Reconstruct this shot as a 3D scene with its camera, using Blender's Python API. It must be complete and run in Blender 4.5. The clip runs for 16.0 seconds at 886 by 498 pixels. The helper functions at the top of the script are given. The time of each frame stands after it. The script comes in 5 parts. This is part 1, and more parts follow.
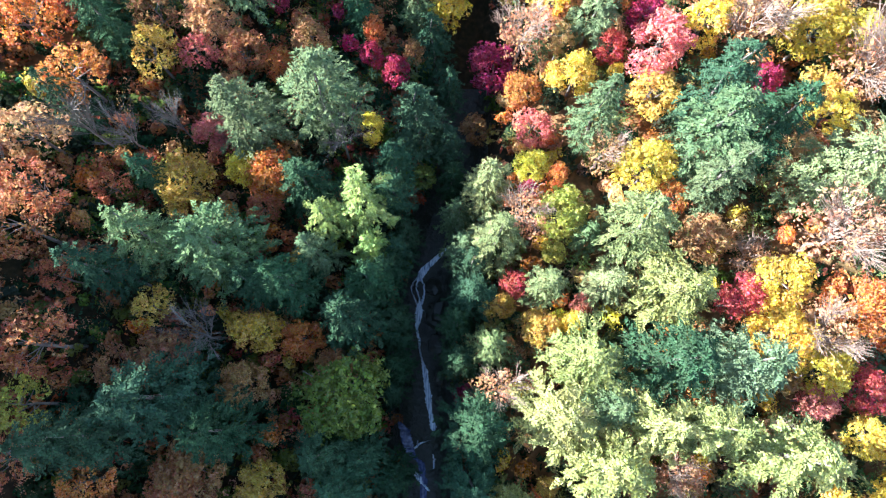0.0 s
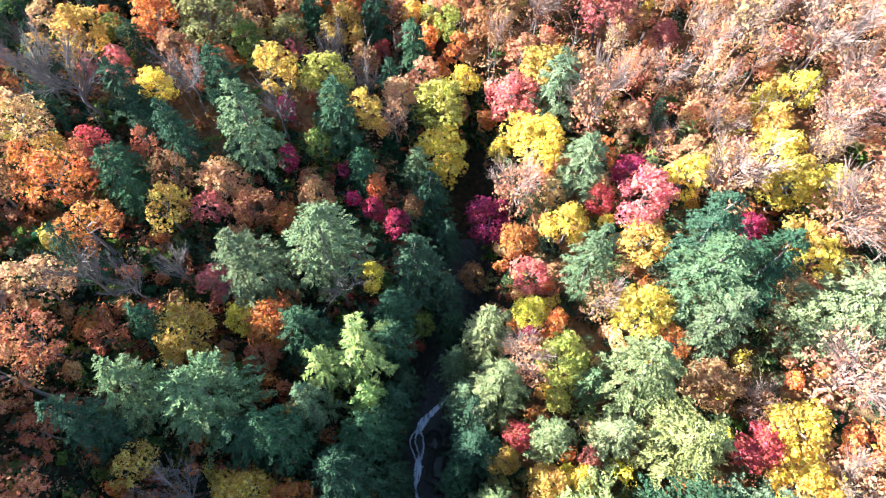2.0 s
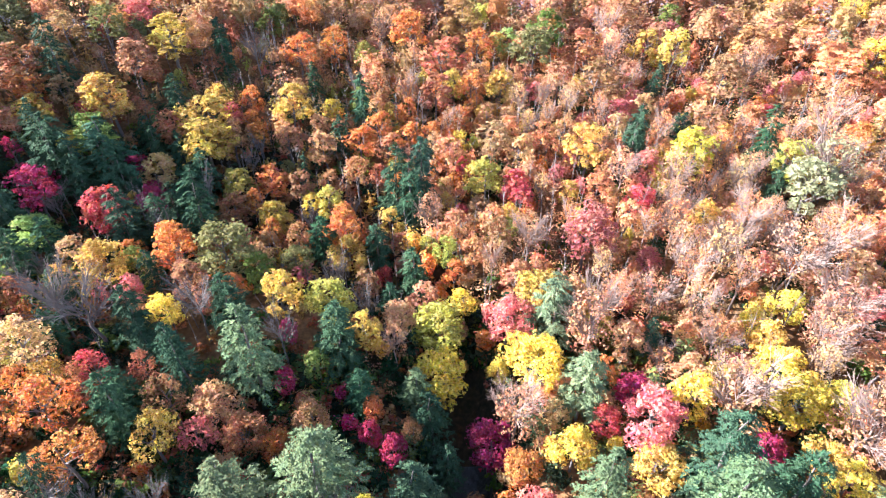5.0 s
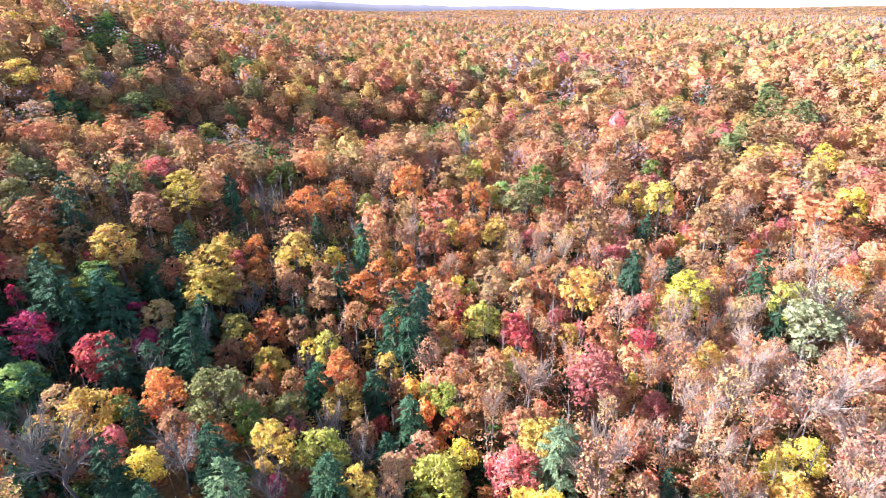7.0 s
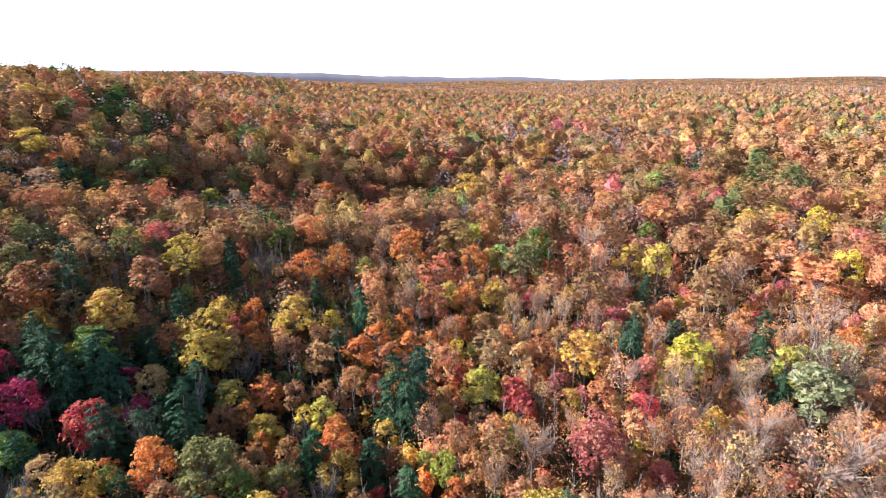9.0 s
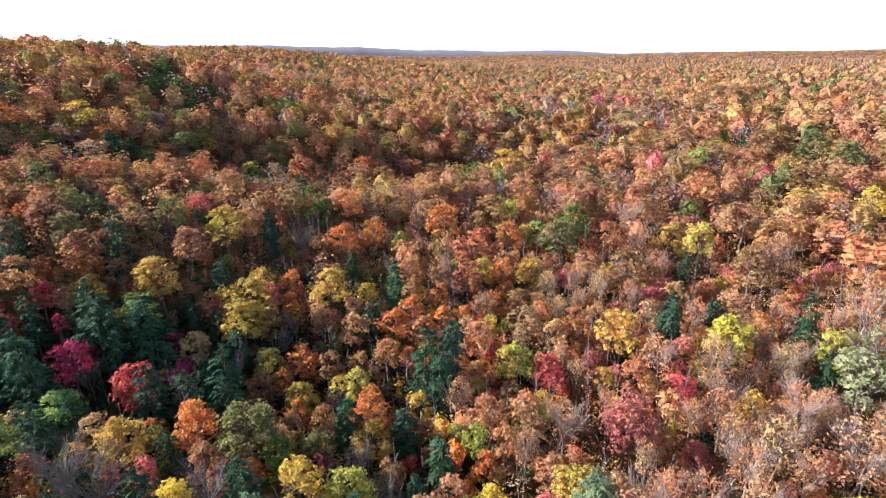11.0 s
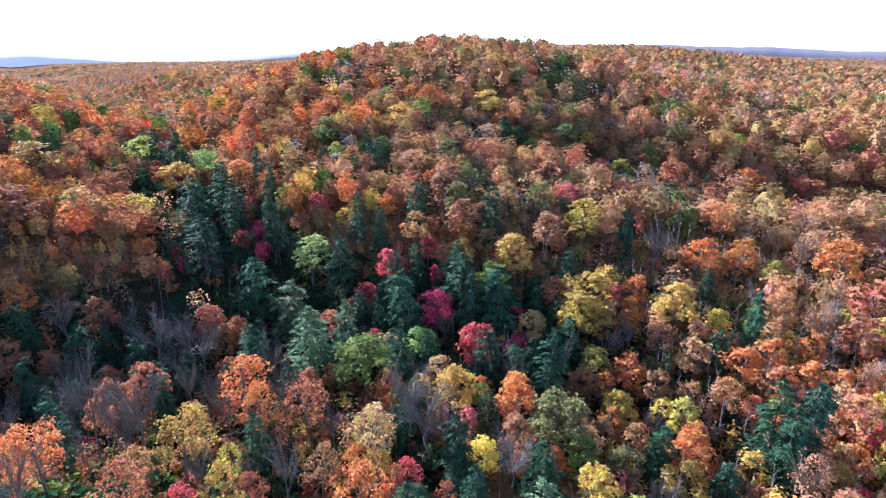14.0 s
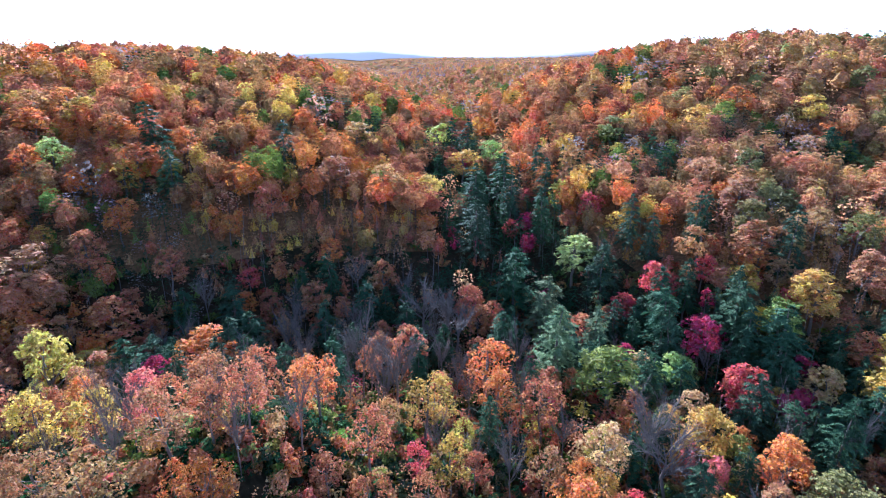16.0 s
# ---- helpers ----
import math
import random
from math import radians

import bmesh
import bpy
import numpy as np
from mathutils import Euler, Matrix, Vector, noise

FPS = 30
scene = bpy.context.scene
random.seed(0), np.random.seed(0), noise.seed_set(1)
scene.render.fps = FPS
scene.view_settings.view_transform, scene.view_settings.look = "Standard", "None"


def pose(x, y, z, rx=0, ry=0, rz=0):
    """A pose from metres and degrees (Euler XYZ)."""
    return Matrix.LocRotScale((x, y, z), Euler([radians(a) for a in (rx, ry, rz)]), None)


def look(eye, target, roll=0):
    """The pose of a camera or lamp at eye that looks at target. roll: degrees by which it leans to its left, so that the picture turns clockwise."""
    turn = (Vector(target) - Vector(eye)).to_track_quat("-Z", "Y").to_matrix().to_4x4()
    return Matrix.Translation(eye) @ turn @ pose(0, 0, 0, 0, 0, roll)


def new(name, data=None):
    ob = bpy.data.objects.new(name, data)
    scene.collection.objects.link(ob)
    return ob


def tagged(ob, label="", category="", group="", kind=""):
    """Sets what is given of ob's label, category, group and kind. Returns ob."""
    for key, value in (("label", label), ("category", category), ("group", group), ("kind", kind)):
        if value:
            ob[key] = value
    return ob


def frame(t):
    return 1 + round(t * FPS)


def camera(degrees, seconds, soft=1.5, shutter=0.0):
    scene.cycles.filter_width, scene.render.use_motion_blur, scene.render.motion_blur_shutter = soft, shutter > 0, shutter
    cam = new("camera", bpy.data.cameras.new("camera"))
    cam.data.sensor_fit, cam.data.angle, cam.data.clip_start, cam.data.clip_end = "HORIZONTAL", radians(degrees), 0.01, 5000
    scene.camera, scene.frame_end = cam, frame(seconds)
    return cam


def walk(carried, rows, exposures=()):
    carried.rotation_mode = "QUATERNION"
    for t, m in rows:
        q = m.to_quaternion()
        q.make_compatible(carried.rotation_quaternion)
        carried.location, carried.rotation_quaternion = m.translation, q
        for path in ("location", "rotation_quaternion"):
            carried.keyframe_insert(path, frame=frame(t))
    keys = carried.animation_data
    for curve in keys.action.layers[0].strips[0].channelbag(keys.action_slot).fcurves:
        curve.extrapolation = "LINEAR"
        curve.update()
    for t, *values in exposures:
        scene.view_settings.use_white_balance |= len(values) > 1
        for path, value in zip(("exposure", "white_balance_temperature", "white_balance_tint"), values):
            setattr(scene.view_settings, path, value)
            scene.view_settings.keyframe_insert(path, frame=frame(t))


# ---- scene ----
# ---- the camera: it hovers, tilts up, then turns and drifts a little ----
EYE = (0.0, 0.0, 100.0)
cam = camera(76.47, 16.0, soft=1.15)
TURNS = (  # seconds, tilt, lean, heading, and where it hovers
    (0, 14.32, 0.97, -0.04, 0, 0, 100),
    (0.5, 18.03, 0.72, 0.10, 0, 0, 100),
    (1, 21.77, 0.52, 0.12, 0, 0, 100),
    (1.5, 25.50, 0.38, 0.16, 0, 0, 100),
    (2, 29.22, 0.22, 0.19, 0, 0, 100),
    (2.5, 32.94, 0.07, 0.18, 0, 0, 100),
    (3, 36.62, -0.05, 0.16, 0, 0, 100),
    (3.5, 40.33, -0.10, 0.13, 0, 0, 100),
    (4, 44.03, -0.14, 0.09, 0, 0, 100),
    (4.2, 45.50, -0.17, 0.08, 0, 0, 100),
    (6.3, 60.96, -0.42, -0.15, 0, 0, 100),
    (6.5, 62.42, -0.45, -0.18, 0, 0, 100),
    (7, 66.03, -0.50, -0.25, 0, 0, 100),
    (7.5, 69.60, -0.55, -0.32, 0, 0, 100),
    (8, 72.20, -0.59, -0.39, 0, 0, 100),
    (8.5, 72.77, -0.62, -0.46, 0, 0, 100),
    (10.8, 70.02, -0.88, 2.19, 0.12, 0, 99.68),
    (11, 70.08, -0.85, 3.41, 0.12, 0.1, 99.56),
    (11.5, 70.14, -0.78, 7.34, 0.08, 0.42, 99.28),
    (12, 70.25, -0.71, 13.22, -0.04, 0.96, 99),
    (12.5, 70.30, -0.68, 19.75, -0.22, 1.55, 98.8),
    (13, 70.36, -0.63, 26.24, -0.53, 2.17, 98.62),
    (13.5, 70.43, -0.55, 33.08, -0.93, 2.65, 98.5),
    (14, 70.45, -0.48, 40.06, -1.35, 3.05, 98.43),
    (14.5, 70.46, -0.42, 47.08, -1.9, 3.5, 98.37),
    (15, 70.45, -0.37, 54.18, -2.35, 3.95, 98.33),
    (15.5, 70.42, -0.35, 61.25, -2.73, 4.48, 98.33),
    (16, 70.37, -0.32, 68.15, -3.08, 5, 98.33),
)
walk(cam, [(t, pose(x, y, z, 0, 0, h) @ pose(0, 0, 0, tilt) @ pose(0, 0, 0, 0, 0, lean)) for t, tilt, lean, h, x, y, z in TURNS],
     exposures=((0, 3.03, 5250, 7), (3.5, 3.06, 5400, 17), (6.5, 2.95, 5250, 19), (7, 2.82, 5200, 17), (7.5, 2.5, 5350, 14), (8, 2.22, 5500, 13), (11, 2.02, 5500, 13), (12.5, 2.15, 5200, 14), (13.5, 2.32, 4850, 15), (14.5, 2.42, 4650, 18), (16, 2.45, 4600, 18)))

# ---- sky and sun ----
SUN_UP, SUN_LEFT = 24, 80
world = bpy.data.worlds.new("world")
scene.world = world
world.use_nodes = True
nt = world.node_tree
sky = nt.nodes.new("ShaderNodeTexSky")
sky.sky_type, sky.sun_disc = "NISHITA", False
sky.air_density, sky.dust_density, sky.ozone_density = 1.0, 0.25, 2.5
sky.sun_elevation, sky.sun_rotation = radians(SUN_UP), radians(-SUN_LEFT)
back = nt.nodes["Background"]
back.inputs["Strength"].default_value = 0.046
veil = nt.nodes.new("ShaderNodeMix")  # thin high haze whitens the blue
veil.data_type = "RGBA"
veil.inputs[7].default_value = (9.5, 10.3, 11, 1)
up = nt.nodes.new("ShaderNodeSeparateXYZ")
nt.links.new(nt.nodes.new("ShaderNodeTexCoord").outputs["Generated"], up.inputs[0])
thin = nt.nodes.new("ShaderNodeMapRange")
for sock, value in zip(("From Min", "From Max", "To Min", "To Max"), (0.0, 0.4, 0.7, 0.1)):
    thin.inputs[sock].default_value = value
nt.links.new(up.outputs[2], thin.inputs["Value"])
nt.links.new(thin.outputs[0], veil.inputs[0])
nt.links.new(sky.outputs[0], veil.inputs[6])
nt.links.new(veil.outputs[2], back.inputs["Color"])
sun = new("sun", bpy.data.lights.new("sun", "SUN"))
sun.data.energy, sun.data.angle, sun.data.color = 4.6, radians(0.6), (1, 0.93, 0.82)
su, sl = radians(SUN_UP), radians(SUN_LEFT)
sun.matrix_world = look((-math.sin(sl) * math.cos(su) * 400, math.cos(sl) * math.cos(su) * 400, math.sin(su) * 400 + 60), (0, 0, 60))


# ---- materials ----
def material(name):
    m = bpy.data.materials.new(name)
    m.use_nodes = True
    return m, m.node_tree.nodes, m.node_tree.links


def mix_rgb(nodes, links, a, b, fac, blend="MIX"):
    n = nodes.new("ShaderNodeMix")
    n.data_type, n.blend_type = "RGBA", blend
    for sock, v in ((n.inputs[0], fac), (n.inputs[6], a), (n.inputs[7], b)):
        if isinstance(v, bpy.types.NodeSocket):
            links.new(v, sock)
        else:
            sock.default_value = v if isinstance(v, float) else (*v, 1)
    return n.outputs[2]


def noise_tex(nodes, links, scale, detail=4.0, coord="Object"):
    tc = nodes.new("ShaderNodeTexCoord")
    n = nodes.new("ShaderNodeTexNoise")
    n.inputs["Scale"].default_value, n.inputs["Detail"].default_value = scale, detail
    links.new(tc.outputs[coord], n.inputs["Vector"])
    return n


def ramp(nodes, links, fac, stops):
    n = nodes.new("ShaderNodeValToRGB")
    while len(n.color_ramp.elements) < len(stops):
        n.color_ramp.elements.new(0.5)
    for e, (p, c) in zip(n.color_ramp.elements, stops):
        e.position, e.color = p, (*c, 1)
    links.new(fac, n.inputs[0])
    return n.outputs[0]


def leaf_material(name, tint, clear=0.35, spread=0.22, cell=0.26, fill=0.56, gloss=0.1, turn=1.1, shift=0.03, patchy=0.4):
    """Sprays cut into separate leaves, whose colour comes from the tree (object colour) or from the wood's tint attribute; each spray and each leaf differs."""
    m, nodes, links = material(name)
    if tint == "object":
        col = nodes.new("ShaderNodeObjectInfo").outputs["Color"]
    else:
        a = nodes.new("ShaderNodeAttribute")
        a.attribute_name = tint
        col = a.outputs["Color"]
    geo = nodes.new("ShaderNodeNewGeometry")
    tc = nodes.new("ShaderNodeTexCoord")
    vor = nodes.new("ShaderNodeTexVoronoi")
    vor.inputs["Scale"].default_value = 1 / cell
    links.new(tc.outputs["Object"], vor.inputs["Vector"])
    sep = nodes.new("ShaderNodeSeparateColor")
    links.new(vor.outputs["Color"], sep.inputs[0])

    def span(src, lo, hi):
        r = nodes.new("ShaderNodeMapRange")
        r.inputs["To Min"].default_value, r.inputs["To Max"].default_value = lo, hi
        links.new(src, r.inputs["Value"])
        return r.outputs[0]

    wn = nodes.new("ShaderNodeTexWhiteNoise")
    wn.noise_dimensions = "1D"
    links.new(geo.outputs["Random Per Island"], wn.inputs["W"])
    tone = nodes.new("ShaderNodeMath")
    tone.operation = "MULTIPLY"
    links.new(span(wn.outputs["Value"], 1 - spread, 1 + spread), tone.inputs[0])
    links.new(span(sep.outputs[0], 1 - 1.3 * spread, 1 + 1.3 * spread), tone.inputs[1])
    patch = nodes.new("ShaderNodeTexNoise")
    patch.inputs["Scale"].default_value, patch.inputs["Detail"].default_value = 0.32, 3.0
    links.new(tc.outputs["Object"], patch.inputs["Vector"])
    tone2 = nodes.new("ShaderNodeMath")
    tone2.operation = "MULTIPLY"
    links.new(tone.outputs[0], tone2.inputs[0])
    links.new(span(patch.outputs["Fac"], 1 - patchy, 1 + patchy), tone2.inputs[1])
    sep2 = nodes.new("ShaderNodeSeparateColor")
    links.new(patch.outputs["Color"], sep2.inputs[0])
    hue = nodes.new("ShaderNodeMath")
    links.new(span(geo.outputs["Random Per Island"], 0.480, 0.520), hue.inputs[0])
    links.new(span(sep2.outputs[1], -shift, shift), hue.inputs[1])
    hsv = nodes.new("ShaderNodeHueSaturation")
    links.new(hue.outputs[0], hsv.inputs["Hue"])
    links.new(span(sep.outputs[1], 0.82, 1.08), hsv.inputs["Saturation"])
    links.new(tone2.outputs[0], hsv.inputs["Value"])
    links.new(col, hsv.inputs["Color"])
    # every leaf is turned a little its own way
    off = nodes.new("ShaderNodeVectorMath")
    off.operation = "MULTIPLY_ADD"
    off.inputs[1].default_value, off.inputs[2].default_value = (turn,) * 3, (-turn / 2,) * 3
    links.new(vor.outputs["Color"], off.inputs[0])
    add = nodes.new("ShaderNodeVectorMath")
    links.new(geo.outputs["Normal"], add.inputs[0])
    links.new(off.outputs[0], add.inputs[1])
    nrm = nodes.new("ShaderNodeVectorMath")
    nrm.operation = "NORMALIZE"
    links.new(add.outputs[0], nrm.inputs[0])
    b = nodes["Principled BSDF"]
    b.inputs["Roughness"].default_value = 0.65
    b.inputs["Specular IOR Level"].default_value = gloss
    links.new(hsv.outputs[0], b.inputs["Base Color"])
    links.new(nrm.outputs[0], b.inputs["Normal"])
    tr = nodes.new("ShaderNodeBsdfTranslucent")
    deep = nodes.new("ShaderNodeGamma")  # light that has passed through a leaf is deeper in colour
    deep.inputs[1].default_value = 1.2
    links.new(hsv.outputs[0], deep.inputs[0])
    links.new(deep.outputs[0], tr.inputs["Color"])
    links.new(nrm.outputs[0], tr.inputs["Normal"])
    mix = nodes.new("ShaderNodeMixShader")
    mix.inputs[0].default_value = clear
    links.new(b.outputs[0], mix.inputs[1])
    links.new(tr.outputs[0], mix.inputs[2])
    cut = nodes.new("ShaderNodeMath")
    cut.operation = "LESS_THAN"
    cut.inputs[1].default_value = fill
    links.new(vor.outputs["Distance"], cut.inputs[0])
    gap = nodes.new("ShaderNodeBsdfTransparent")
    show = nodes.new("ShaderNodeMixShader")
    links.new(cut.outputs[0], show.inputs[0])
    links.new(gap.outputs[0], show.inputs[1])
    links.new(mix.outputs[0], show.inputs[2])
    links.new(show.outputs[0], nodes["Material Output"].inputs["Surface"])
    return m


def bark_material(name, dark, light):
    m, nodes, links = material(name)
    n = noise_tex(nodes, links, 3.0, 6.0)
    n2 = noise_tex(nodes, links, 0.35, 2.0)
    c = mix_rgb(nodes, links, dark, light, n.outputs["Fac"])
    c = mix_rgb(nodes, links, c, tuple(v * 0.55 for v in light), n2.outputs["Fac"])
    b = nodes["Principled BSDF"]
    b.inputs["Roughness"].default_value = 0.9
    links.new(c, b.inputs["Base Color"])
    bp = nodes.new("ShaderNodeBump")
    bp.inputs["Strength"].default_value = 0.5
    links.new(n.outputs["Fac"], bp.inputs["Height"])
    links.new(bp.outputs[0], b.inputs["Normal"])
    return m


LEAF = leaf_material("autumn leaves", "object", 0.43, 0.18, 0.22, 0.6, gloss=0.04, shift=0.04, patchy=0.45)
NEEDLE = leaf_material("conifer needles", "object", 0.2, 0.2, 0.14, 0.57, 0.02)
WOOD_LEAF = leaf_material("woodland leaves", "tint", 0.48, 0.17, 0.34, 0.63, gloss=0.0, turn=0.75, shift=0.018, patchy=0.28)
FAR_LEAF = leaf_material("distant leaves", "tint", 0.46, 0.15, 0.7, 0.7, gloss=0.0, turn=0.6, shift=0.015, patchy=0.22)
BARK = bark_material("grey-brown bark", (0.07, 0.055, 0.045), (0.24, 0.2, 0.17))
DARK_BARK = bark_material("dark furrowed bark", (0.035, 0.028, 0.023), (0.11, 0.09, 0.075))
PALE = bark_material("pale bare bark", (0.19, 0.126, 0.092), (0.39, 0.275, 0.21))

def litter(name, stops, moss):
    """Fallen leaves, twigs and humus in patches."""
    m, nodes, links = material(name)
    n1, n2, n3 = noise_tex(nodes, links, 0.9, 8.0), noise_tex(nodes, links, 0.06, 4.0), noise_tex(nodes, links, 6.0, 3.0)
    c = ramp(nodes, links, n1.outputs["Fac"], stops)
    c2 = ramp(nodes, links, n2.outputs["Fac"], ((0.35, moss), (0.6, stops[2][1])))
    b = nodes["Principled BSDF"]
    b.inputs["Roughness"].default_value, b.inputs["Specular IOR Level"].default_value = 1.0, 0.0
    links.new(mix_rgb(nodes, links, c, c2, 0.35), b.inputs["Base Color"])
    bp = nodes.new("ShaderNodeBump")
    bp.inputs["Strength"].default_value, bp.inputs["Distance"].default_value = 0.8, 0.15
    links.new(n3.outputs["Fac"], bp.inputs["Height"])
    links.new(bp.outputs[0], b.inputs["Normal"])
    return m


GROUND = litter("fallen autumn leaves", ((0.3, (0.06, 0.035, 0.02)), (0.5, (0.16, 0.085, 0.04)), (0.66, (0.26, 0.14, 0.06)), (0.8, (0.34, 0.21, 0.1))), (0.07, 0.075, 0.03))
# needle litter darkened for ground that lies in shade
SHADED_LITTER = litter("shaded needle litter", ((0.3, (0.014, 0.012, 0.009)), (0.5, (0.03, 0.022, 0.014)), (0.66, (0.055, 0.036, 0.02)), (0.8, (0.1, 0.065, 0.035))), (0.018, 0.03, 0.013))

ROCK, nodes, links = material("wet shale")
n1, n2 = noise_tex(nodes, links, 1.3, 8.0), noise_tex(nodes, links, 0.25, 3.0)
c = ramp(nodes, links, n1.outputs["Fac"], ((0.3, (0.008, 0.007, 0.008)), (0.55, (0.022, 0.018, 0.02)), (0.8, (0.07, 0.056, 0.058))))
c = mix_rgb(nodes, links, c, (0.02, 0.03, 0.012), n2.outputs["Fac"])
b = nodes["Principled BSDF"]
b.inputs["Roughness"].default_value = 0.45
links.new(c, b.inputs["Base Color"])
bp = nodes.new("ShaderNodeBump")
bp.inputs["Strength"].default_value, bp.inputs["Distance"].default_value = 1.0, 0.5
links.new(n1.outputs["Fac"], bp.inputs["Height"])
links.new(bp.outputs[0], b.inputs["Normal"])

FOAM, nodes, links = material("falling water")
n1 = noise_tex(nodes, links, 1.0, 6.0)
run = nodes.new("ShaderNodeMapping")  # streaks along the fall
run.inputs["Scale"].default_value = (5.0, 0.55, 0.55)
links.new(n1.inputs["Vector"].links[0].from_socket, run.inputs["Vector"])
links.new(run.outputs[0], n1.inputs["Vector"])
c = ramp(nodes, links, n1.outputs["Fac"], ((0.3, (0.12, 0.17, 0.24)), (0.45, (0.5, 0.6, 0.72)), (0.62, (0.85, 0.9, 0.95))))
b = nodes["Principled BSDF"]
b.inputs["Roughness"].default_value = 0.25
links.new(c, b.inputs["Base Color"])
bp = nodes.new("ShaderNodeBump")
bp.inputs["Strength"].default_value = 0.6
links.new(n1.outputs["Fac"], bp.inputs["Height"])
links.new(bp.outputs[0], b.inputs["Normal"])

WATER, nodes, links = material("dark stream water")
b = nodes["Principled BSDF"]
n1 = noise_tex(nodes, links, 1.6, 4.0)
links.new(ramp(nodes, links, n1.outputs["Fac"], ((0.4, (0.05, 0.06, 0.13)), (0.7, (0.14, 0.17, 0.32)))), b.inputs["Base Color"])
b.inputs["Roughness"].default_value = 0.12
bp = nodes.new("ShaderNodeBump")
bp.inputs["Strength"].default_value = 0.3
links.new(n1.outputs["Fac"], bp.inputs["Height"])
links.new(bp.outputs[0], b.inputs["Normal"])

# ---- land: a plateau cut by a ravine and a valley ----
def bump(x, y, cx, cy, s, a):
    return a * np.exp(-((x - cx) ** 2 + (y - cy) ** 2) / (2 * s * s))


def way_to(x, y, pts):
    """Distance to a broken line and how far along it (0 to 1) the nearest place lies."""
    best, along = np.full(np.shape(x), 1e9), np.zeros(np.shape(x))
    n = len(pts) - 1
    for i in range(n):
        (ax, ay), (bx, by) = pts[i], pts[i + 1]
        dx, dy = bx - ax, by - ay
        k = np.clip(((x - ax) * dx + (y - ay) * dy) / (dx * dx + dy * dy), 0, 1)
        d = np.hypot(x - ax - k * dx, y - ay - k * dy)
        along = np.where(d < best, (i + k) / n, along)
        best = np.minimum(d, best)
    return best, along


VALLEY = [(-20, 112), (-66, 124), (-106, 106), (-165, 95), (-232, 112), (-649, 262), (-1712, 556), (-4366, 1089)]
GULLY = [(-3, -90), (-3, -12), (-4, 18), (1, 34), (4, 60), (2, 84), (-20, 112)]
COOMB = [(-158, -75), (-152, 0), (-146, 50), (-128, 84), (-106, 106)]
DELL = [(-188, 215), (-120, 255), (-62, 252), (0, 290), (66, 300)]


def ease(v):
    v = np.clip(v, 0, 1)
    return v * v * (3 - 2 * v)


def land(x, y):
    x, y = np.asarray(x, float), np.asarray(y, float)
    r = np.hypot(x, y)
    az = np.degrees(np.arctan2(-x, y))
    hilly = ease((az - 6) / 30) * (1 - ease((az - 130) / 40))  # high ground about the valley, a lower plateau elsewhere
    z = (47 + 25 * hilly) * (1 - np.exp(-(r / (195 + 65 * hilly)) ** 1.5)) - (26 + 20 * hilly) * (1 - np.exp(-(r / 1700) ** 2))
    z += bump(x, y, -298, 372, 120, 30) + bump(x, y, -430, -50, 140, 25) + bump(x, y, -76, 4, 21, 28) + bump(x, y, -278, 29, 58, 8) + bump(x, y, -470, 1230, 270, 40) + bump(x, y, -70, -42, 26, 17)
    z += 5 * np.sin(x * 0.0061 + 1.1) * np.sin(y * 0.0047 + 0.4) * (1 - np.exp(-(r / 500) ** 2))
    z += (8 * np.sin(x * 0.0017 + 0.5) * np.sin(y * 0.0023 + 1.9) + 6 * np.sin(x * 0.0049 + 2.5) * np.sin(y * 0.0038 + 0.6)) * (1 - np.exp(-(r / 1500) ** 2))
    z += 1.2 * np.sin(x * 0.051 + 0.7) * np.sin(y * 0.043 + 2.0)
    d, k = way_to(x, y, VALLEY)
    wide = 26 + 230 * np.clip(k - 0.45, 0, 1)
    deep = np.interp(k, (0, 0.14, 0.3, 0.45, 0.6, 0.72, 0.9, 1), (8, 9, 11, 15, 22, 38, 34, 20))
    z -= deep * np.exp(-(d / wide) ** 2)
    d, k = way_to(x, y, COOMB)
    z -= 12 * np.exp(-(d / 30) ** 2) * np.clip(3 * (1 - k), 0, 1)
    d, k = way_to(x, y, DELL)
    z -= 20 * np.exp(-(d / 25) ** 2) * np.clip(6 * k, 0, 1) * np.clip(6 * (1 - k), 0, 1)
    d, k = way_to(x, y, GULLY)
    z -= np.interp(k, (0, 0.2, 0.45, 0.8, 1), (16, 16, 13, 9, 0)) / (1 + (d / 7.0) ** 4)
    return z


# ---- mesh helpers ----
def quad_mesh(name, verts, quads, mat, smooth=False):
    me = bpy.data.meshes.new(name)
    nv, nq = len(verts), len(quads)
    me.vertices.add(nv)
    me.vertices.foreach_set("co", np.ascontiguousarray(verts, np.float32).ravel())
    me.loops.add(nq * 4)
    me.loops.foreach_set("vertex_index", np.ascontiguousarray(quads, np.int32).ravel())
    me.polygons.add(nq)
    me.polygons.foreach_set("loop_start", np.arange(0, nq * 4, 4, dtype=np.int32))
    me.polygons.foreach_set("use_smooth", np.full(nq, smooth))
    me.update(calc_edges=True)
    me.materials.append(mat)
    return me


